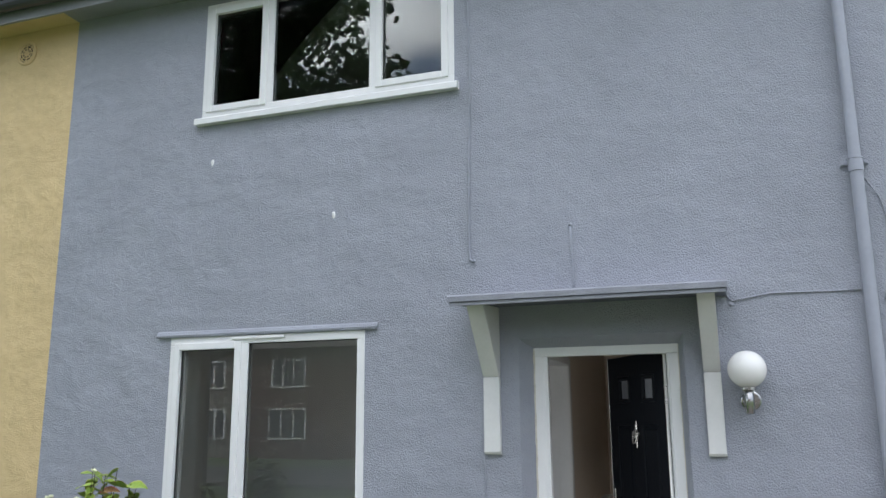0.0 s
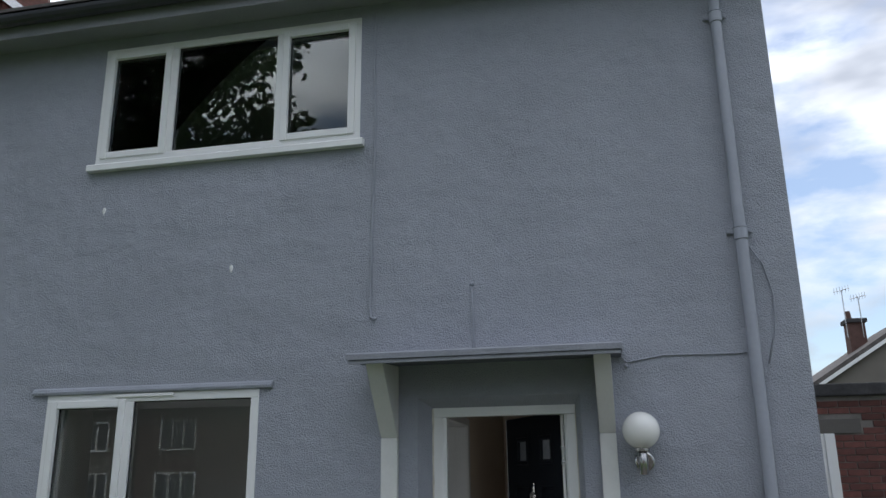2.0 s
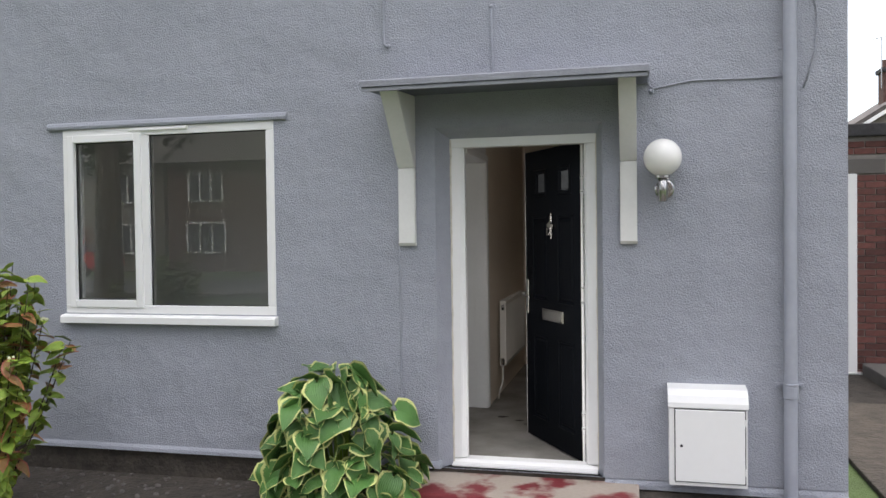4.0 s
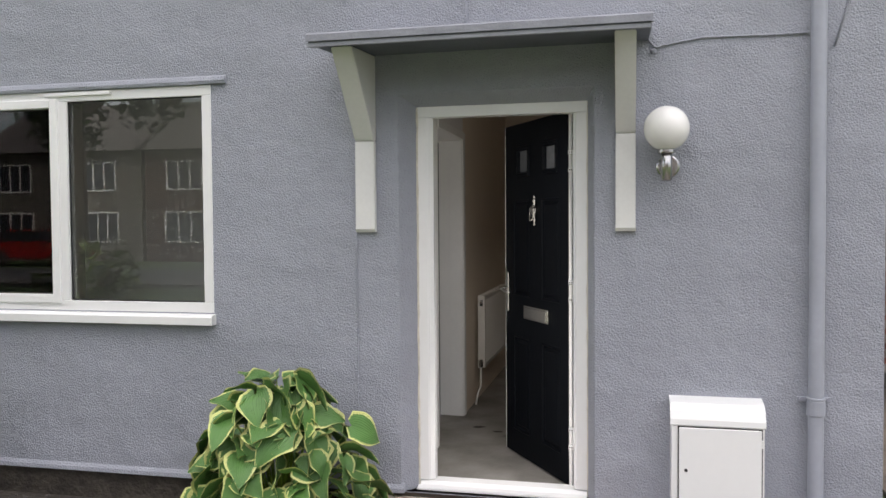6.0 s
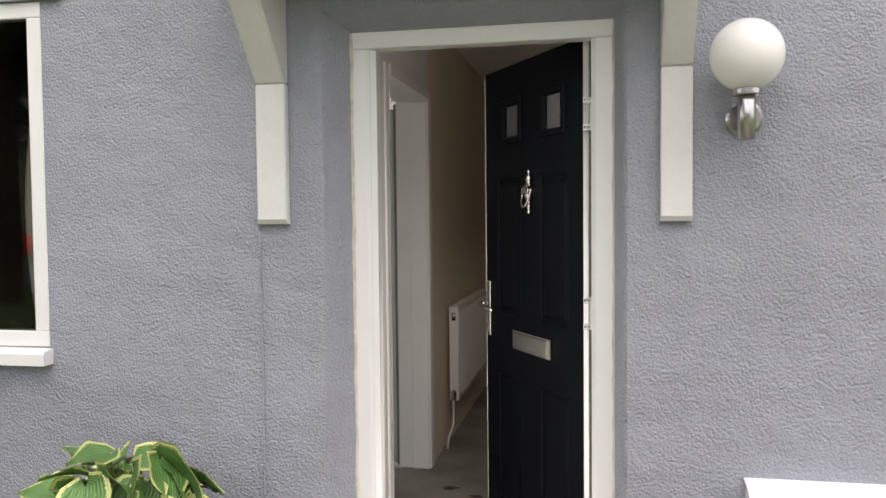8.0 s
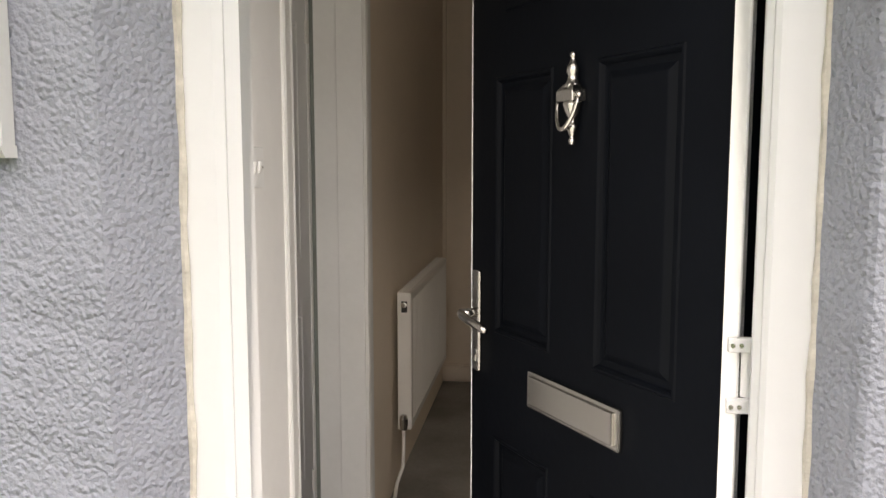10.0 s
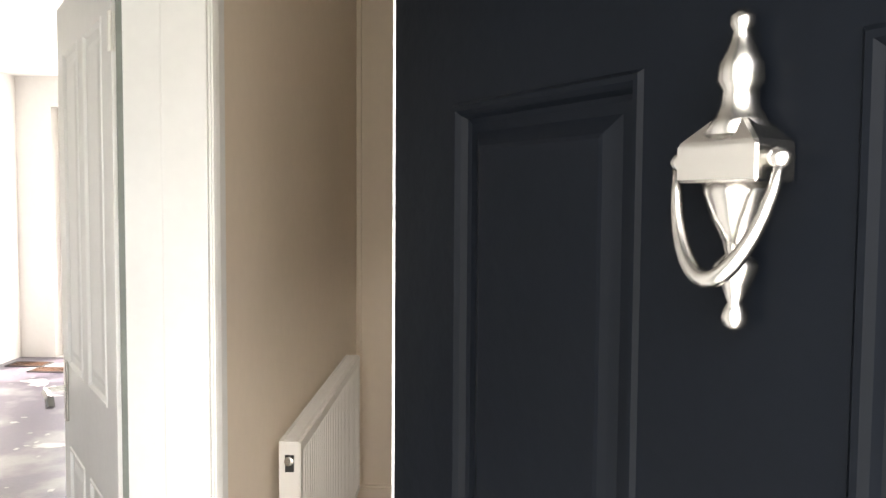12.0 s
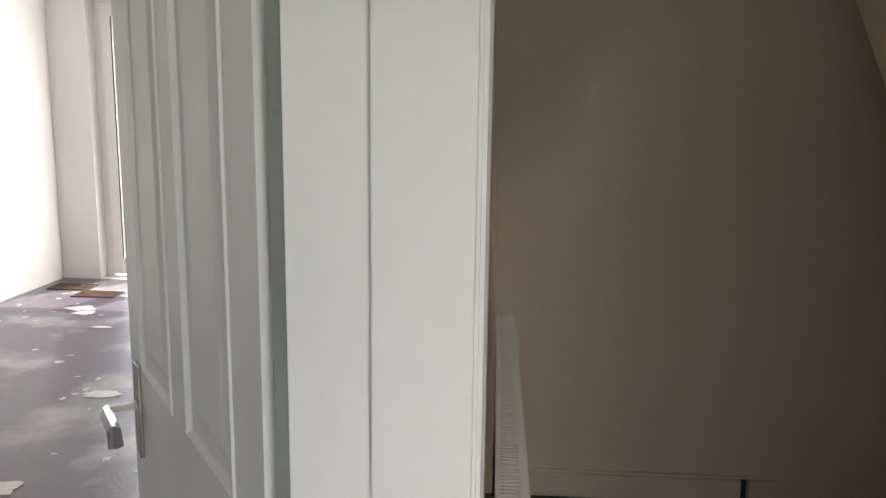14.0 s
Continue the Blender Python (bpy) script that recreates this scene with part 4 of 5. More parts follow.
for side in (0.0, -0.038):
    sg = 1 if side == 0 else -1
    q = bmesh.new()
    box(q, 0.635, 0.672, min(side, side + sg * 0.008), max(side, side + sg * 0.008), 0.865, 1.03, bev=0.003)
    bmesh.ops.transform(q, matrix=INM, verts=q.verts)
    hp2 = part("handle_plate", q, CHROME, idoor, "chrome lever plate")
    q = bmesh.new()
    tube(q, [(0.653, side + sg * 0.006, 0.955), (0.653, side + sg * 0.052, 0.955), (0.64, side + sg * 0.058, 0.955), (0.56, side + sg * 0.058, 0.952), (0.545, side + sg * 0.058, 0.93)], [0.008, 0.008, 0.010, 0.011, 0.012], 4)
    bmesh.ops.transform(q, matrix=INM, verts=q.verts)
    part("lever", q, STEEL, hp2)
for z in (0.22, 1.81):
    q = bmesh.new()
    box(q, -0.003, 0.0005, -0.034, -0.004, z - 0.04, z + 0.04)
    tube(q, [(-0.004, 0.003, z - 0.04), (-0.004, 0.003, z + 0.04)], 0.005, 8)
    bmesh.ops.transform(q, matrix=INM, verts=q.verts)
    hh = part("hinge", q, RADIATOR, idoor, "painted butt hinge")
    for dz in (-0.026, 0.0, 0.026):
        q = bmesh.new()
        tube(q, [(-0.003, -0.02, z + dz), (-0.0045, -0.02, z + dz)], 0.0045, 8)
        bmesh.ops.transform(q, matrix=INM, verts=q.verts)
        part("screw", q, CHROME, hh)

sw = thing("light_switch", (HX, 0.587, 1.366), "white two-gang light switch on the white hall wall", "switch")
part("plate", boxed(HX, HX + 0.0095, 0.530, 0.616, 1.323, 1.409, bev=0.004), UPVC, sw)
for y in (0.558, 0.586):
    part("rocker", prism(bmesh.new(), [(HX + 0.009, 1.354), (HX + 0.012, 1.354), (HX + 0.016, 1.378), (HX + 0.009, 1.378)], "y", y - 0.005, y + 0.005), UPVC, sw)
for y in (0.542, 0.604):
    part("screw", tube(bmesh.new(), [(HX + 0.0085, y, 1.366), (HX + 0.0105, y, 1.366)], 0.003, 8), STEEL, sw)


def radiator(x0, x1, y0, y1, z0, z1):
    """Single convector panel: fluted face, side covers, top grille, valve and tails."""
    r = thing("radiator", (x0, (y0 + y1) / 2, z0), "cream-white enamelled panel radiator on the hall wall", "radiator")
    n = int((y1 - y0 - 0.06) / 0.0333)
    sec = [(x0 + 0.03, y0 + 0.004), (x1, y0 + 0.004), (x1, y0 + 0.03)]
    for i in range(n):
        a = y0 + 0.03 + i * (y1 - y0 - 0.06) / n
        w = (y1 - y0 - 0.06) / n
        sec += [(x1, a + w * 0.3), (x1 - 0.008, a + w * 0.45), (x1 - 0.008, a + w * 0.8), (x1, a + w * 0.95)]
    sec += [(x1, y1 - 0.004), (x0 + 0.03, y1 - 0.004)]
    part("panel", prism(bmesh.new(), sec, "z", z0 + 0.03, z1 - 0.03), RADIATOR, r)
    part("panel_rim", boxed(x1 - 0.012, x1 + 0.001, y0 + 0.002, y1 - 0.002, z1 - 0.034, z1 - 0.004, bev=0.004), RADIATOR, r)
    part("panel_rim", boxed(x1 - 0.012, x1 + 0.001, y0 + 0.002, y1 - 0.002, z0 + 0.004, z0 + 0.034, bev=0.004), RADIATOR, r)
    for y in (y0, y1 - 0.004):
        part("side_cover", boxed(x0, x1 - 0.003, y, y + 0.004, z0, z1, bev=0.0015), RADIATOR, r)
    part("back_plate", boxed(x0, x0 + 0.004, y0 + 0.004, y1 - 0.004, z0, z1 - 0.01), RADIATOR, r)
    part("grille_rail", boxed(x0 + 0.0, x0 + 0.010, y0 + 0.004, y1 - 0.004, z1 - 0.006, z1), RADIATOR, r)
    part("grille_rail", boxed(x1 - 0.016, x1 - 0.006, y0 + 0.004, y1 - 0.004, z1 - 0.006, z1), RADIATOR, r)
    g = boxed(x0 + 0.010, x1 - 0.016, y0 + 0.006, y0 + 0.012, z1 - 0.006, z1 - 0.001)
    first = part("grille_bar", g, RADIATOR, r)
    for i in range(1, int((y1 - y0 - 0.02) / 0.0125)):
        o = new("grille_bar", first.data)
        o.parent, o.matrix_parent_inverse = r, r.matrix_world.inverted()
        o.location = (0, i * 0.0125, 0)
    xm = (x0 + x1) / 2
    part("vent_plug", tube(bmesh.new(), [(xm, y0 - 0.001, z1 - 0.05), (xm, y0 - 0.012, z1 - 0.05), (xm, y0 - 0.013, z1 - 0.05)], [0.012, 0.012, 0.007], 16), CHROME, r, "chrome bleed plug")
    part("plug_hole", boxed(xm - 0.012, xm + 0.012, y0 - 0.0015, y0 + 0.001, z1 - 0.082, z1 - 0.036, bev=0.0005), DARK, r)
    v = bmesh.new()
    tube(v, [(xm, y0, z0 + 0.04), (xm, y0 - 0.03, z0 + 0.04)], 0.011, 12)
    lathe(v, [(0.014, -0.03), (0.017, -0.01), (0.017, 0.015), (0.012, 0.03)], (xm, y0 - 0.03, z0 + 0.04), 14)
    part("valve", v, CHROME, r, "chrome lockshield valve")
    part("tail_pipe", tube(bmesh.new(), [(xm, y0 - 0.03, z0 + 0.01), (xm, y0 - 0.03, z0 - 0.06), (xm, y0 - 0.05, z0 - 0.14), (xm - 0.02, y0 - 0.08, z0 - 0.2), (xm - 0.03, y0 - 0.09, z0 - 0.276)], 0.0075, 10), RADIATOR, r, smooth=True)


radiator(-0.045, 0.012, 2.12, 3.33, 0.275, 0.848)

# skirting and boxed pipe run at the end of the hall
slab("baseboard_back", (0.92, 1.02, 3.835, 3.85, 0.0, 0.10), PLASTER_B, "painted skirting board at the end of the hall", "skirting")
pr = thing("pipe_boxing", (0.45, 3.83, 0.0), "painted boxed pipe run along the skirting", "boxing")
part("board", boxed(HX, 0.885, 3.815, 3.849, 0.022, 0.108, bev=0.003), PANELPAINT, pr)
part("top_bead", boxed(HX, 0.91, 3.83, 3.85, 0.108, 0.116, bev=0.002), PANELPAINT, pr)
part("end_gap", boxed(0.885, 0.91, 3.832, 3.85, 0.02, 0.106), DARK, pr, "dark open end")
slab("trim_corner", (HX, HX + 0.022, 3.828, 3.85, 0.118, 2.5), PLASTER_B, "painted corner bead in the hall corner", "trim", 0.004)

# stairs behind a boarded balustrade
SX, SL = 1.0, 1.06
def low(y):
    return 0.735 + SL * (y - 2.5)
def high(y):
    return 1.405 + SL * (y - 2.18)


stairs = thing("staircase", (1.5, 2.6, 0), "steep brown wooden stairs behind a painted boarded balustrade", "staircase")
y_foot = 2.5 - 0.735 / SL
part("balustrade_panel", prism(bmesh.new(), [(y_foot, 0.0), (3.848, low(3.848)), (3.848, 2.498), ((2.498 - 1.405) / SL + 2.18, 2.498), (1.62, high(1.62)), (1.62, 0.0)], "x", SX, SX + 0.03), PANELPAINT, stairs, "painted boarded stair side")
part("soffit_edge", prism(bmesh.new(), [(y_foot, 0.0), (3.845, low(3.845)), (3.845, low(3.845) + 0.05), (y_foot, 0.05)], "x", SX + 0.0305, 1.998), PANELPAINT, stairs)
part("newel", boxed(SX - 0.02, SX + 0.06, 1.54, 1.618, 0, 1.15, bev=0.006), PANELPAINT, stairs)
cp = prism(bmesh.new(), [(1.62, high(1.62)), (3.05, high(3.05)), (3.03, high(3.03) + 0.03), (1.60, high(1.60) + 0.03)], "x", SX - 0.012, SX + 0.05)
part("cap_rail", cp, PANELPAINT, stairs, "painted capping rail")
ux, uz = 1 / math.hypot(1, SL), SL / math.hypot(1, SL)
def bead(y0, y1, off):
    t = bmesh.new()
    tube(t, [(SX - 0.001, y0, low(y0) + off), (SX - 0.001, y1, low(y1) + off)], 0.009, 8)
    part("bead", t, PANELPAINT, stairs)
bead(2.70, 3.8, 0.335)
bead(1.72, 2.62, 0.335)
part("bead", tube(bmesh.new(), [(SX - 0.001, 2.66, low(2.66) + 0.34), (SX - 0.001, 2.66, high(2.66) - 0.06)], 0.009, 8), PANELPAINT, stairs)
for i in range(12):
    y, z = 1.66 + i * 0.187, (i + 1) * 0.2
    part("tread", boxed(SX + 0.031, 1.998, y - 0.02, min(y + 0.20, 3.848), z - 0.03, z, bev=0.006), STAIRWOOD, stairs)
    part("riser", boxed(SX + 0.031, 1.998, y, y + 0.015, z - 0.2, z - 0.031), STAIRWOOD, stairs)

# glazed double door to the garden
fd = thing("window_3", (-2.58, 7.55, 0), "white plastic glazed double door to the garden", "glazed door")
fd["kind"] = "structure"
part("frame_top", boxed(-3.40, -1.75, 7.58, 7.65, 2.28, 2.34, bev=0.004), UPVC, fd)
part("frame_side", boxed(-3.40, -3.34, 7.58, 7.65, 0.0, 2.28, bev=0.004), UPVC, fd)
part("frame_side", boxed(-1.81, -1.75, 7.58, 7.65, 0.0, 2.28, bev=0.004), UPVC, fd)
for a, b in ((-3.34, -2.577), (-2.573, -1.81)):
    lf = part("door_stile", boxed(a, a + 0.09, 7.57, 7.64, 0.02, 2.28, bev=0.005), UPVC, fd)
    part("door_stile", boxed(b - 0.09, b, 7.57, 7.64, 0.02, 2.28, bev=0.005), UPVC, fd)
    part("door_rail", boxed(a + 0.09, b - 0.09, 7.57, 7.64, 2.18, 2.28, bev=0.005), UPVC, fd)
    part("door_rail", boxed(a + 0.09, b - 0.09, 7.57, 7.64, 0.02, 0.16, bev=0.005), UPVC, fd)
    gk = bmesh.new()
    for q in ((a + 0.09, a + 0.098, 0.16, 2.18), (b - 0.098, b - 0.09, 0.16, 2.18)):
        box(gk, q[0], q[1], 7.566, 7.572, q[2], q[3])
    part("gasket", gk, DARK, fd)
    p = part("pane", boxed(a + 0.085, b - 0.085, 7.60, 7.605, 0.155, 2.185), GLASS, fd, "clear pane")
    p.visible_shadow = False


def floor_grille(x, y, turn):
    g = thing("floor_vent", (x, y, 0), "brown metal ventilation grille set in the lounge floor", "floor vent", "lounge floor vents", turn)
    M = pose(x, y, 0, 0, 0, turn)
    f = bmesh.new()
    for q in ((-0.17, 0.17, -0.10, -0.085), (-0.17, 0.17, 0.085, 0.10), (-0.17, -0.155, -0.085, 0.085), (0.155, 0.17, -0.085, 0.085)):
        box(f, q[0], q[1], q[2], q[3], -0.002, 0.008)
    bmesh.ops.transform(f, matrix=M, verts=f.verts)
    part("frame", f, COPING, g)
    for i in range(11):
        s = boxed(-0.155, 0.155, -0.08 + i * 0.0155, -0.073 + i * 0.0155, -0.002, 0.006)
        bmesh.ops.transform(s, matrix=M, verts=s.verts)
        part("slat", s, STAIRWOOD, g)


floor_grille(-3.46, 7.10, 0)
floor_grille(-3.14, 6.88, 0)


def splash(x, y, rx, ry, seed):
    bm = bmesh.new()
    c = bm.verts.new((x, y, 0.0022))
    ring = []
    for i in range(40):
        a = 2 * math.pi * i / 40
        k = 0.75 + 0.45 * noise.noise(Vector((math.cos(a) * 1.7, math.sin(a) * 1.7, seed * 3.1)))
        ring.append(bm.verts.new((x + rx * k * math.cos(a), y + ry * k * math.sin(a), 0.0008)))
    for i in range(40):
        bm.faces.new((c, ring[i], ring[(i + 1) % 40]))
    tagged(finish("plaster_splash", bm, SPLASH), "pale dried plaster splash on the lounge floor", "stain", "plaster splashes on the floor")


rs = random.Random(4)
for i in range(110):
    big = rs.random() < 0.15
    splash(rs.uniform(-3.6, -1.0), rs.uniform(2.6, 7.0), rs.uniform(0.05, 0.15) if big else rs.uniform(0.008, 0.035), rs.uniform(0.03, 0.1) if big else rs.uniform(0.006, 0.03), i)
for i, (x, y, a, b) in enumerate(((0.25, 1.25, 0.05, 0.02), (0.33, 1.15, 0.04, 0.02), (0.10, 1.35, 0.06, 0.03))):
    bm = bmesh.new()
    c = bm.verts.new((x, y, 0.0018))
    ring = [bm.verts.new((x + a * (0.7 + 0.6 * noise.noise(Vector((math.cos(t), math.sin(t), i)))) * math.cos(t), y + b * math.sin(t), 0.0008)) for t in [2 * math.pi * k / 20 for k in range(20)]]
    for k in range(20):
        bm.faces.new((c, ring[k], ring[(k + 1) % 20]))
    tagged(finish("floor_stain", bm, SOIL), "dark stain on the bare hall floor", "stain", "stains on the hall floor")


# ---------------------------------------------------------------- garden and street
GZ = -0.22
tagged(finish("ground", boxed(-400, 400, -400, 400, GZ - 0.3, GZ), GRASS), "grass and ground around the houses", "ground", kind="structure")
slab("flower_bed", (-3.9, -0.35, -0.95, 0.012, GZ, -0.19), SOIL, "dark soil bed along the front wall", "soil", 0.006)
slab("path", (-0.35, 2.6, -4.6, -0.42, GZ, -0.17), PATH_C, "concrete path to the front door", "path", 0.01)
slab("path_side", (2.6, 4.3, -4.6, 14, GZ, -0.18), SOIL, "concrete path beside the house", "path", 0.01)
slab("step", (-0.34, 1.15, -0.42, 0.052, -0.20, -0.047), STEP, "concrete doorstep with worn red paint", "step", 0.012)
slab("path_edge", (0.95, 2.3, -0.42, 0.01, GZ, -0.085), SOIL, "dark ground strip below the meter box", "soil", 0.006)

# stones on the bed
rs = random.Random(9)
bm = bmesh.new()
for i in range(260):
    x, y, s = rs.uniform(-3.8, -0.4), rs.uniform(-0.9, -0.02), rs.uniform(0.006, 0.022)
    r = bmesh.ops.create_icosphere(bm, subdivisions=1, radius=s)
    bmesh.ops.transform(bm, matrix=pose(x, y, -0.19 + s * 0.3, rs.uniform(0, 90), 0, rs.uniform(0, 90)) @ Matrix.Diagonal((1, rs.uniform(0.6, 1), rs.uniform(0.5, 0.8), 1)), verts=r["verts"])
tagged(finish("gravel", bm, PATH_C), "small stones scattered on the soil", "gravel", kind="stuff")


def leaf_mesh(name, L, W, bend, cup, wave, seed, material, tip=1.3):
    """A leaf along +x, rib on y = 0; u is 0 on the rib and 1 at the margin."""
    bm = bmesh.new()
    uvl = bm.loops.layers.uv.new("UVMap")
    rows, nx, ny = [], 9, 6
    for i in range(nx + 1):
        t = i / nx
        w = W * 0.5 * (math.sin(math.pi * min(1, t ** 0.62)) ** 0.8) * (1 - 0.25 * t) * 1.2
        if i == 0:
            w = W * 0.10
        if i == nx:
            w = 0.001
        row = []
        for j in range(ny + 1):
            s = 2 * j / ny - 1
            x = L * t - (W * 0.18 * abs(s) if i < 2 else 0)
            z = -bend * L * t * t + cup * W * (abs(s) ** 1.6) * (1 - t * 0.5) + wave * W * math.sin(9 * t + seed + 2 * s) * abs(s)
            row.append((bm.verts.new((x, s * w, z)), abs(s)))
        rows.append(row)
    for a, b in zip(rows, rows[1:]):
        for j in range(ny):
            q = (a[j], a[j + 1], b[j + 1], b[j])
            f = bm.faces.new([v for v, u in q])
            f.smooth = True
            for lp_, (v, u) in zip(f.loops, q):
                lp_[uvl].uv = (u if rows[-1] is not b else max(u, 0.75), 0.0)
    me = bpy.data.meshes.new(name)
    bm.to_mesh(me)
    bm.free()
    me.materials.append(material)
    return me


def hosta(x, y, z):
    """A mound of big variegated leaves, each on its stalk."""
    h = thing("hosta", (x, y, z), "variegated hosta, green leaves with cream margins, in the bed", "plant")
    rnd = random.Random(21)
    kinds = [leaf_mesh("leaf", 0.15 + 0.01 * k, 0.145 + 0.008 * k, 0.22 + 0.09 * k, 0.12, 0.06, k * 1.7, HOSTA) for k in range(6)]
    n = 210
    for i in range(n):
        f = (i + 0.5) / n
        el = math.pi / 2 * (1 - f ** 0.58 * 1.06)
        az = i * 2.39996 + rnd.uniform(-0.3, 0.3)
        if math.sin(az) > 0.5 and rnd.random() < 0.5:
            az = -az
        R, Hh = 0.52 * rnd.uniform(0.72, 1.08), 0.76 * rnd.uniform(0.78, 1.06)
        base = Vector((R * math.cos(el) * math.cos(az), 0.72 * R * math.cos(el) * math.sin(az), 0.10 + Hh * max(0.0, math.sin(el))))
        o = new("leaf", kinds[i % 6])
        o.parent, o.matrix_parent_inverse = h, h.matrix_world.inverted()
        down = 2 + 28 * (math.cos(el) ** 1.2) + rnd.uniform(-42, 30)
        s = rnd.uniform(0.72, 1.08)
        o.matrix_world = pose(x + base.x * 0.86, y + base.y * 0.86, z + base.z, 0, 0, math.degrees(az) + rnd.uniform(-85, 85)) @ pose(0, 0, 0, rnd.uniform(-52, 52), down, 0) @ Matrix.Diagonal((s, s * rnd.uniform(0.9, 1.1), s, 1))
        if i % 2 == 0:
            st = bmesh.new()
            tube(st, [(x + base.x * 0.12, y + base.y * 0.12, z), (x + base.x * 0.55, y + base.y * 0.55, z + base.z * 0.75), (x + base.x * 0.86, y + base.y * 0.86, z + base.z)], [0.007, 0.005, 0.003], 5)
            part("stalk", st, SHRUB, h)


hosta(-0.60, -0.36, -0.19)


def shrub(x, y, z, H, R, seed):
    """A leafy shrub: thin stems carry many small leaves."""
    s = thing("shrub", (x, y, z), "yellow-green garden shrub with some reddish leaves", "shrub")
    rnd = random.Random(seed)
    kinds = [leaf_mesh("leaf", 0.080 + 0.007 * k, 0.058 + 0.004 * k, 0.25, 0.12, 0.03, k, SHRUB if k < 4 else SHRUB_RED) for k in range(5)]
    for i in range(48):
        az, lean = rnd.uniform(0, 360), rnd.uniform(0.1, 1.0)
        top = Vector((R * lean * math.cos(radians(az)), R * lean * math.sin(radians(az)), H * rnd.uniform(0.75, 1.0) * (1 - 0.35 * lean ** 2)))
        pts = [Vector((x, y, z)) + Vector((top.x * t ** 0.8, top.y * t ** 0.8, top.z * t)) for t in (0, 0.25, 0.5, 0.75, 1)]
        st = bmesh.new()
        tube(st, pts, [0.008, 0.006, 0.005, 0.004, 0.002], 5)
        part("stem", st, BARK, s)
        if i % 4 == 0:
            fl = bmesh.new()
            for k in range(7):
                c = bmesh.ops.create_icosphere(fl, subdivisions=1, radius=rnd.uniform(0.006, 0.010))
                bmesh.ops.translate(fl, verts=c["verts"], vec=pts[-1] + Vector((rnd.uniform(-0.02, 0.02), rnd.uniform(-0.02, 0.02), rnd.uniform(0.012, 0.022))))
            part("flower_head", fl, FLOWER, s, "small pale cream flower head")
        for j in range(34):
            t = 0.12 + 0.88 * (j + rnd.random()) / 34
            p = pts[min(3, int(t * 4))].lerp(pts[min(4, int(t * 4) + 1)], t * 4 - int(t * 4) if t < 1 else 1)
            o = new("leaf", kinds[rnd.choice((0, 1, 2, 3, 0, 1, 2, 4))])
            o.parent, o.matrix_parent_inverse = s, s.matrix_world.inverted()
            sc = rnd.uniform(0.7, 1.25)
            o.matrix_world = pose(p.x, p.y, p.z, 0, 0, rnd.uniform(0, 360)) @ pose(0, 0, 0, rnd.uniform(-35, 35), rnd.uniform(-35, 45), 0) @ Matrix.Diagonal((sc, sc, sc, 1))


shrub(-2.62, -0.92, -0.20, 1.60, 0.58, 3)


def tree(x, y, z, H, crown, seed, leaves=20000):
    """Broad tree: tapered trunk, limbs, crown of leaf clumps with gaps."""
    t = thing("tree", (x, y, z), "large leafy street tree in front of the houses", "tree", "street trees")
    rnd = random.Random(seed)
    bm = bmesh.new()
    tube(bm, [(x, y, z - 0.1), (x + 0.05, y, z + H * 0.2), (x - 0.05, y + 0.1, z + H * 0.45), (x, y, z + H * 0.8)], [0.34, 0.26, 0.2, 0.05], 12)
    tips = []
    for i in range(16):
        a, h0 = rnd.uniform(0, 2 * math.pi), rnd.uniform(0.2, 0.7) * H
        e = Vector((x + crown * rnd.uniform(0.5, 0.95) * math.cos(a), y + crown * rnd.uniform(0.5, 0.95) * math.sin(a), z + h0 + rnd.uniform(0.05, 0.3) * H))
        s = Vector((x, y, z + h0))
        mid = s.lerp(e, 0.5) + Vector((0, 0, 0.3))
        tube(bm, [s, mid, e], [0.11, 0.07, 0.02], 7)
        tips += [mid, e, s.lerp(e, 0.75), e + Vector((rnd.uniform(-1, 1), rnd.uniform(-1, 1), rnd.uniform(-0.3, 1)))]
    part("trunk", bm, BARK, t)
    for i in range(60):
        a, r = rnd.uniform(0, 2 * math.pi), crown * math.sqrt(rnd.random())
        tips.append(Vector((x + r * math.cos(a), y + r * math.sin(a), z + H * (0.27 + 0.73 * rnd.random() * math.sqrt(max(0, 1 - (r / crown) ** 2))))))
    verts, faces = [], []
    for i in range(leaves):
        c = rnd.choice(tips)
        d = Vector((rnd.gauss(0, 1), rnd.gauss(0, 1), rnd.gauss(0, 0.8))).normalized() * (rnd.random() ** 0.4) * rnd.uniform(0.5, 1.1)
        p = c + d
        u = Vector((rnd.gauss(0, 1), rnd.gauss(0, 1), rnd.gauss(0, 1))).normalized()
        v = u.orthogonal().normalized()
        s = rnd.uniform(0.08, 0.17)
        k = len(verts)
        verts += [p - u * s, p + v * s * 0.6, p + u * s, p - v * s * 0.6]
        faces.append((k, k + 1, k + 2, k + 3))
    me = bpy.data.meshes.new("crown")
    me.from_pydata(verts, [], faces)
    me.materials.append(LEAF_T)
    o = new("crown", me)
    o.parent, o.matrix_parent_inverse = t, t.matrix_world.inverted()
    o["kind"] = "stuff"


tree(-10.6, -11.0, GZ, 14.5, 4.8, 5, 26000)

slab("road", (-200, 200, -22, -16, GZ, GZ + 0.02), ASPHALT, "asphalt residential road", "road")
slab("pavement", (-200, 200, -16, -14.2, GZ, GZ + 0.12), PATH_C, "concrete pavement beside the road", "pavement", 0.02)


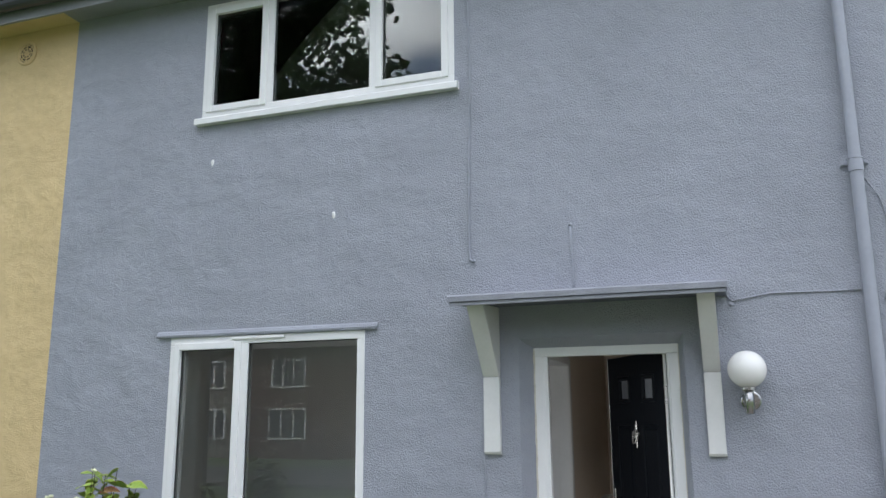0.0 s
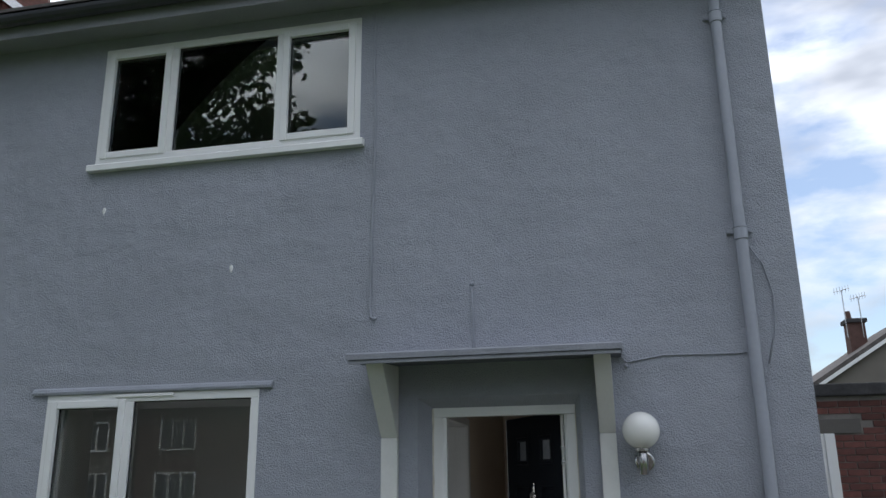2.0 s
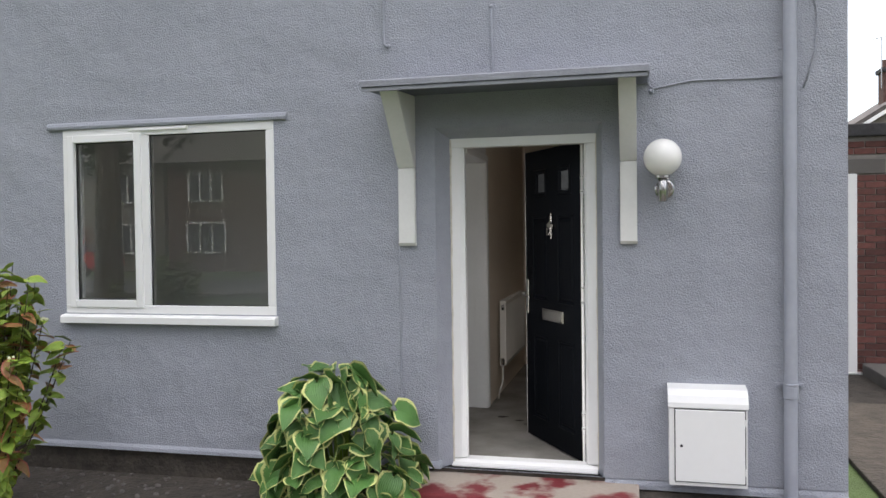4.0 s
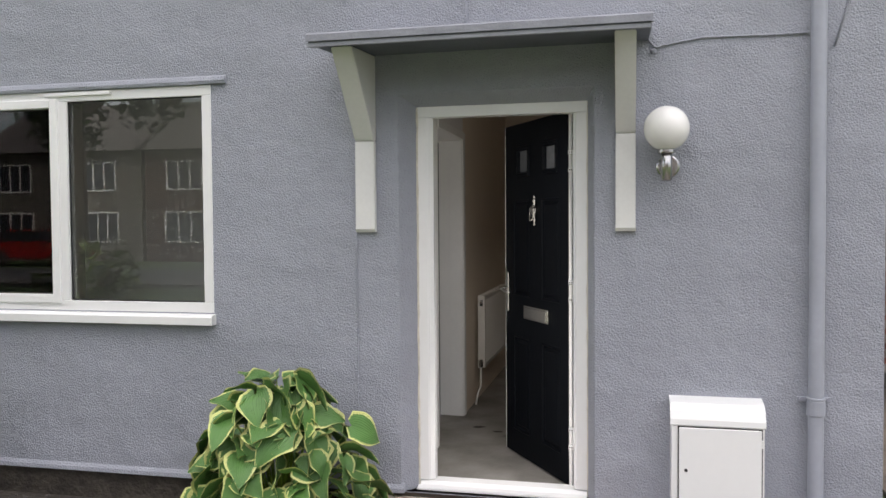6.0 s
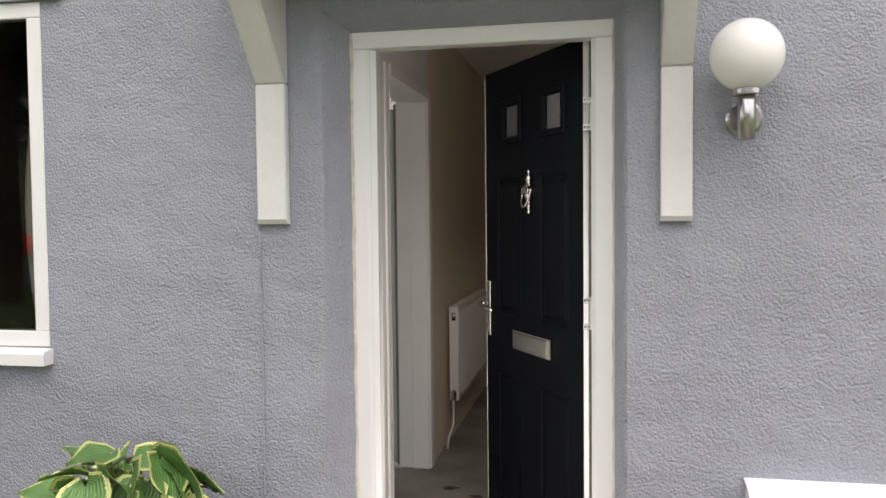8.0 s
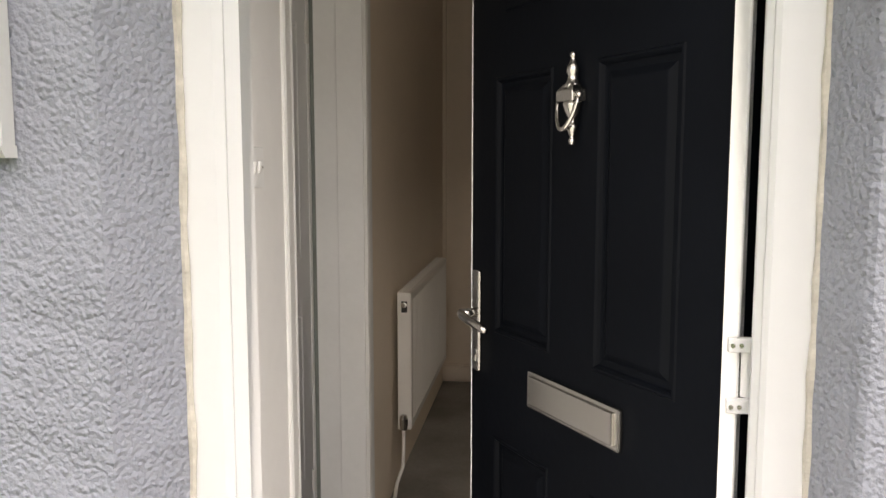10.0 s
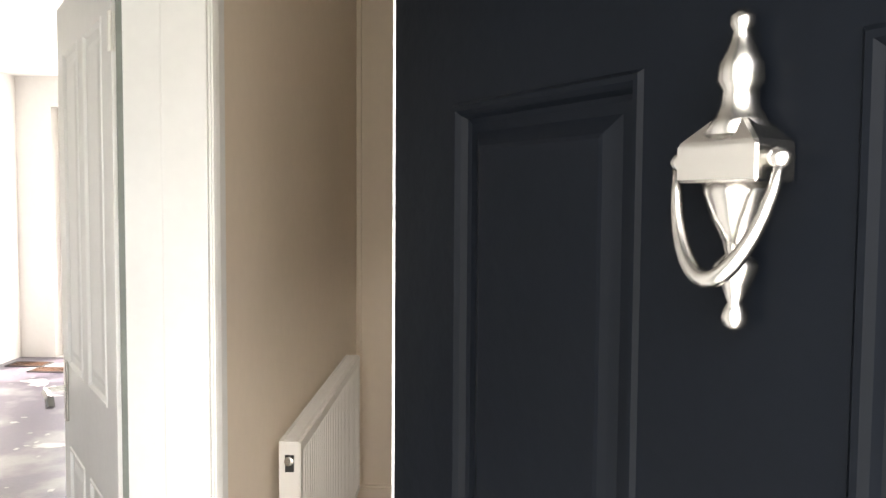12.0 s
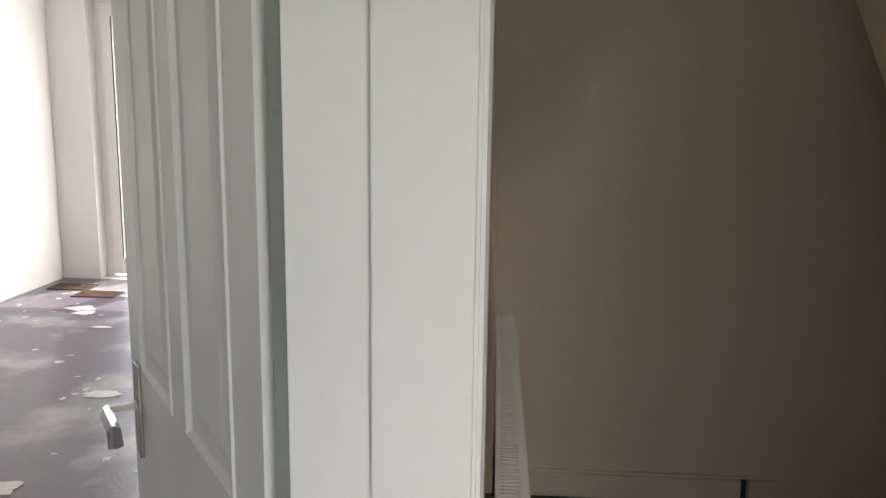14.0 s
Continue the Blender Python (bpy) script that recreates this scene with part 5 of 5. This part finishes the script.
def far_house(x, y, w, facing, label, wallm):
    """Two-storey house: walls, pitched roof, windows and door on the side that faces the garden."""
    h = thing("house", (x, y, GZ), label, "house", "houses along the street")
    d, H = 8.0, 5.0
    s = 1 if facing > 0 else -1
    y0, y1 = (y - d, y) if s > 0 else (y, y + d)
    part("wall", boxed(x - w / 2, x + w / 2, y0, y1, GZ, GZ + H), wallm, h)
    ym = (y0 + y1) / 2
    rf = prism(bmesh.new(), [(y0 - 0.4, GZ + H - 0.1), (ym, GZ + H + 2.6), (y1 + 0.4, GZ + H - 0.1)], "x", x - w / 2 - 0.3, x + w / 2 + 0.3)
    part("roof", rf, TILES, h)
    ch = part("chimney", boxed(x + w / 2 - 1.2, x + w / 2 - 0.5, ym - 0.4, ym + 0.4, GZ + H + 1.8, GZ + H + 3.6, bev=0.03), HOUSE_R, h)
    for i in range(2):
        lathe_b = lathe(bmesh.new(), [(0.14, 0), (0.16, 0.05), (0.12, 0.45)], (x + w / 2 - 1.03 + i * 0.36, ym, GZ + H + 3.6), 12)
        part("chimney_pot", lathe_b, HOUSE_R, ch)
    yf = y + s * 0.03
    for (wx, wz, ww, wh) in ((-w * 0.27, 0.9, 1.8, 1.25), (w * 0.27, 0.9, 1.5, 1.25), (-w * 0.27, 3.2, 1.6, 1.15), (w * 0.25, 3.2, 1.6, 1.15)):
        wi = part("window", boxed(x + wx - ww / 2, x + wx + ww / 2, min(y, yf), max(y, yf), GZ + wz, GZ + wz + wh), FAR_GLASS, h)
        fr = bmesh.new()
        a, b, c, e = x + wx - ww / 2, x + wx + ww / 2, GZ + wz, GZ + wz + wh
        ya, yb = min(yf, yf + s * 0.05) , max(yf, yf + s * 0.05)
        for q in ((a - 0.05, b + 0.05, c - 0.07, c), (a - 0.05, b + 0.05, e, e + 0.07), (a - 0.07, a, c, e), (b, b + 0.07, c, e), (a + ww / 3 - 0.03, a + ww / 3 + 0.03, c, e), (b - ww / 3 - 0.03, b - ww / 3 + 0.03, c, e)):
            box(fr, q[0], q[1], ya, yb, q[2], q[3])
        part("frame", fr, UPVC, wi)
    part("door", boxed(x - 0.45, x + 0.45, min(y, yf), max(y, yf), GZ, GZ + 2.05), STAIRWOOD, h)
    return h


for i, x in enumerate((-24.0, -15.4, -6.8, 1.8, 10.4, 19.0)):
    far_house(x, -27.5, 8.4, 1, "two-storey red brick house across the road" if i % 2 else "two-storey rendered house across the road", HOUSE_R if i % 2 else HOUSE_C)


def car(x, y, z, turn):
    c = thing("car", (x, y, z), "red hatchback parked across the road", "car", turn=turn)
    M = pose(x, y, z, 0, 0, turn)
    b = prism(bmesh.new(), [(-2.0, 0.3), (-2.05, 0.75), (-1.85, 0.95), (-1.3, 1.0), (1.2, 0.98), (1.9, 0.82), (2.05, 0.6), (2.0, 0.3)], "y", -0.85, 0.85)
    bmesh.ops.bevel(b, geom=list(b.edges), offset=0.06, segments=2, affect="EDGES")
    bmesh.ops.transform(b, matrix=M, verts=b.verts)
    part("body", b, CAR_RED, c)
    g = prism(bmesh.new(), [(-1.75, 0.97), (-1.35, 1.4), (0.25, 1.42), (1.05, 0.97)], "y", -0.74, 0.74)
    bmesh.ops.bevel(g, geom=list(g.edges), offset=0.05, segments=2, affect="EDGES")
    bmesh.ops.transform(g, matrix=M, verts=g.verts)
    part("glasshouse", g, FAR_GLASS, c)
    r = boxed(-1.3, 0.2, -0.7, 0.7, 1.41, 1.46, bev=0.02)
    bmesh.ops.transform(r, matrix=M, verts=r.verts)
    part("roof_panel", r, CAR_RED, c)
    for wx in (-1.25, 1.25):
        for wy in (-0.86, 0.72):
            t = tube(bmesh.new(), [(wx, wy, 0.31), (wx, wy + 0.14, 0.31)], 0.31, 20)
            bmesh.ops.transform(t, matrix=M, verts=t.verts)
            tt = part("wheel", t, TYRE, c)
            k = tube(bmesh.new(), [(wx, wy - 0.005, 0.31), (wx, wy + 0.145, 0.31)], 0.19, 16)
            bmesh.ops.transform(k, matrix=M, verts=k.verts)
            part("rim", k, STEEL, tt)


car(-22.0, -24.0, GZ, 0)

# ---- beyond the gable: outbuilding in brick with a door frame, neighbour's gable
OBY, OBX = 4.9, 2.45
ob = thing("outbuilding", (5.0, OBY + 1.5, GZ), "red brick outbuilding with dark coping beside the house", "outbuilding")
part("core", boxed(OBX + 0.012, 7.8, OBY + 0.012, OBY + 3, GZ, 2.46), MORTAR, ob, "pale mortar joints")
part("coping", boxed(OBX - 0.06, 7.9, OBY - 0.06, OBY + 3.05, 2.462, 2.60, bev=0.015), COPING, ob, "dark concrete coping")
part("lintel", boxed(2.7, 3.80, OBY - 0.012, OBY + 0.02, 2.05, 2.21, bev=0.006), PATH_C, ob, "concrete lintel")
df = part("door_frame", boxed(3.40, 3.51, OBY - 0.03, OBY + 0.012, -0.16, 2.05, bev=0.006), UPVC, ob, "white door frame")
part("door", boxed(2.60, 3.40, OBY - 0.012, OBY + 0.012, -0.14, 2.05, bev=0.004), UPVC, ob, "white outbuilding door")
part("sill", boxed(2.56, 3.56, OBY - 0.07, OBY + 0.012, -0.20, -0.16, bev=0.005), UPVC, ob)
rb = random.Random(2)
bk_mesh = bpy.data.meshes.new("brick")
bmk = boxed(0, 0.215, 0, 0.10, 0, 0.065, bev=0.004)
bmk.to_mesh(bk_mesh)
bmk.free()
bk_mesh.materials.append(BRICK)
for r in range(35):
    for c in range(9):
        bx = 2.70 + c * 0.225 - (0.1125 if r % 2 else 0)
        bz = GZ + 0.012 + r * 0.075
        if bz > 2.39 or (bx < 3.80 and 1.99 < bz < 2.21) or (bx < 3.28 and bz < 2.05):
            continue
        o = new("brick", bk_mesh)
        o.parent, o.matrix_parent_inverse = ob, ob.matrix_world.inverted()
        o.matrix_world = pose(bx, OBY + rb.uniform(-0.003, 0.003), bz)
tagged(finish("rainwater_elbow", tube(bmesh.new(), [(2.62, OBY - 0.14, 2.66), (2.95, OBY - 0.14, 2.66), (3.02, OBY - 0.14, 2.64)], [0.06, 0.06, 0.05], 14), GUTTER, smooth=True), "black plastic gutter end above the outbuilding", "gutter")
slab("kerb_side", (3.55, 7.8, 2.2, OBY - 0.06, GZ, -0.05), PATH_C, "raised concrete slab in front of the outbuilding", "slab", 0.02)

gh = thing("gable_house", (13.2, 34, GZ), "cream rendered gable house with brick chimney and aerials", "house")
part("wall", prism(bmesh.new(), [(9.5, GZ), (17.4, GZ), (17.4, 5.2), (13.8, 7.9), (9.5, 5.2)], "y", 30, 38), HOUSE_C, gh, "cream rendered gable wall")
part("roof", prism(bmesh.new(), [(9.1, 5.0), (13.8, 7.96), (13.8, 8.25), (8.8, 5.1)], "y", 29.85, 38.2), TILES, gh)
part("roof", prism(bmesh.new(), [(13.8, 7.96), (18.3, 5.0), (18.6, 5.1), (13.8, 8.25)], "y", 29.85, 38.2), TILES, gh)
part("bargeboard", prism(bmesh.new(), [(9.0, 4.88), (13.8, 7.9), (13.8, 8.06), (9.0, 5.04)], "y", 29.78, 29.85), UPVC, gh)
gc = part("chimney", boxed(11.45, 12.15, 33.5, 34.3, 6.6, 8.1, bev=0.02), HOUSE_R, gh)
part("cap", boxed(11.36, 12.24, 33.4, 34.4, 8.1, 8.28, bev=0.02), COPING, gc)
part("chimney_pot", lathe(bmesh.new(), [(0.13, 0), (0.15, 0.05), (0.11, 0.4)], (11.6, 33.9, 8.28), 12), HOUSE_R, gc)
for ax, az in ((11.35, 9.6), (12.0, 9.25)):
    ae = bmesh.new()
    tube(ae, [(ax, 33.4, 7.4), (ax, 33.4, az)], 0.022, 6)
    tube(ae, [(ax - 0.35, 33.4, az - 0.1), (ax + 0.35, 33.4, az + 0.05)], 0.014, 6)
    for k in range(6):
        tube(ae, [(ax - 0.3 + k * 0.12, 33.4, az - 0.22 + k * 0.026), (ax - 0.3 + k * 0.12, 33.4, az + 0.08 + k * 0.026)], 0.010, 5)
    tagged(part("aerial", ae, STEEL, gc, "metal television aerial"))
far_low = thing("low_house", (16, 22, GZ), "house with a dark tiled roof behind the gable house", "house")
part("wall", boxed(11.0, 19, 20, 27, GZ, 4.2), HOUSE_R, far_low)
part("roof", prism(bmesh.new(), [(19.6, 4.1), (23.5, 6.2), (27.4, 4.1)], "x", 10.6, 19.4), TILES, far_low)
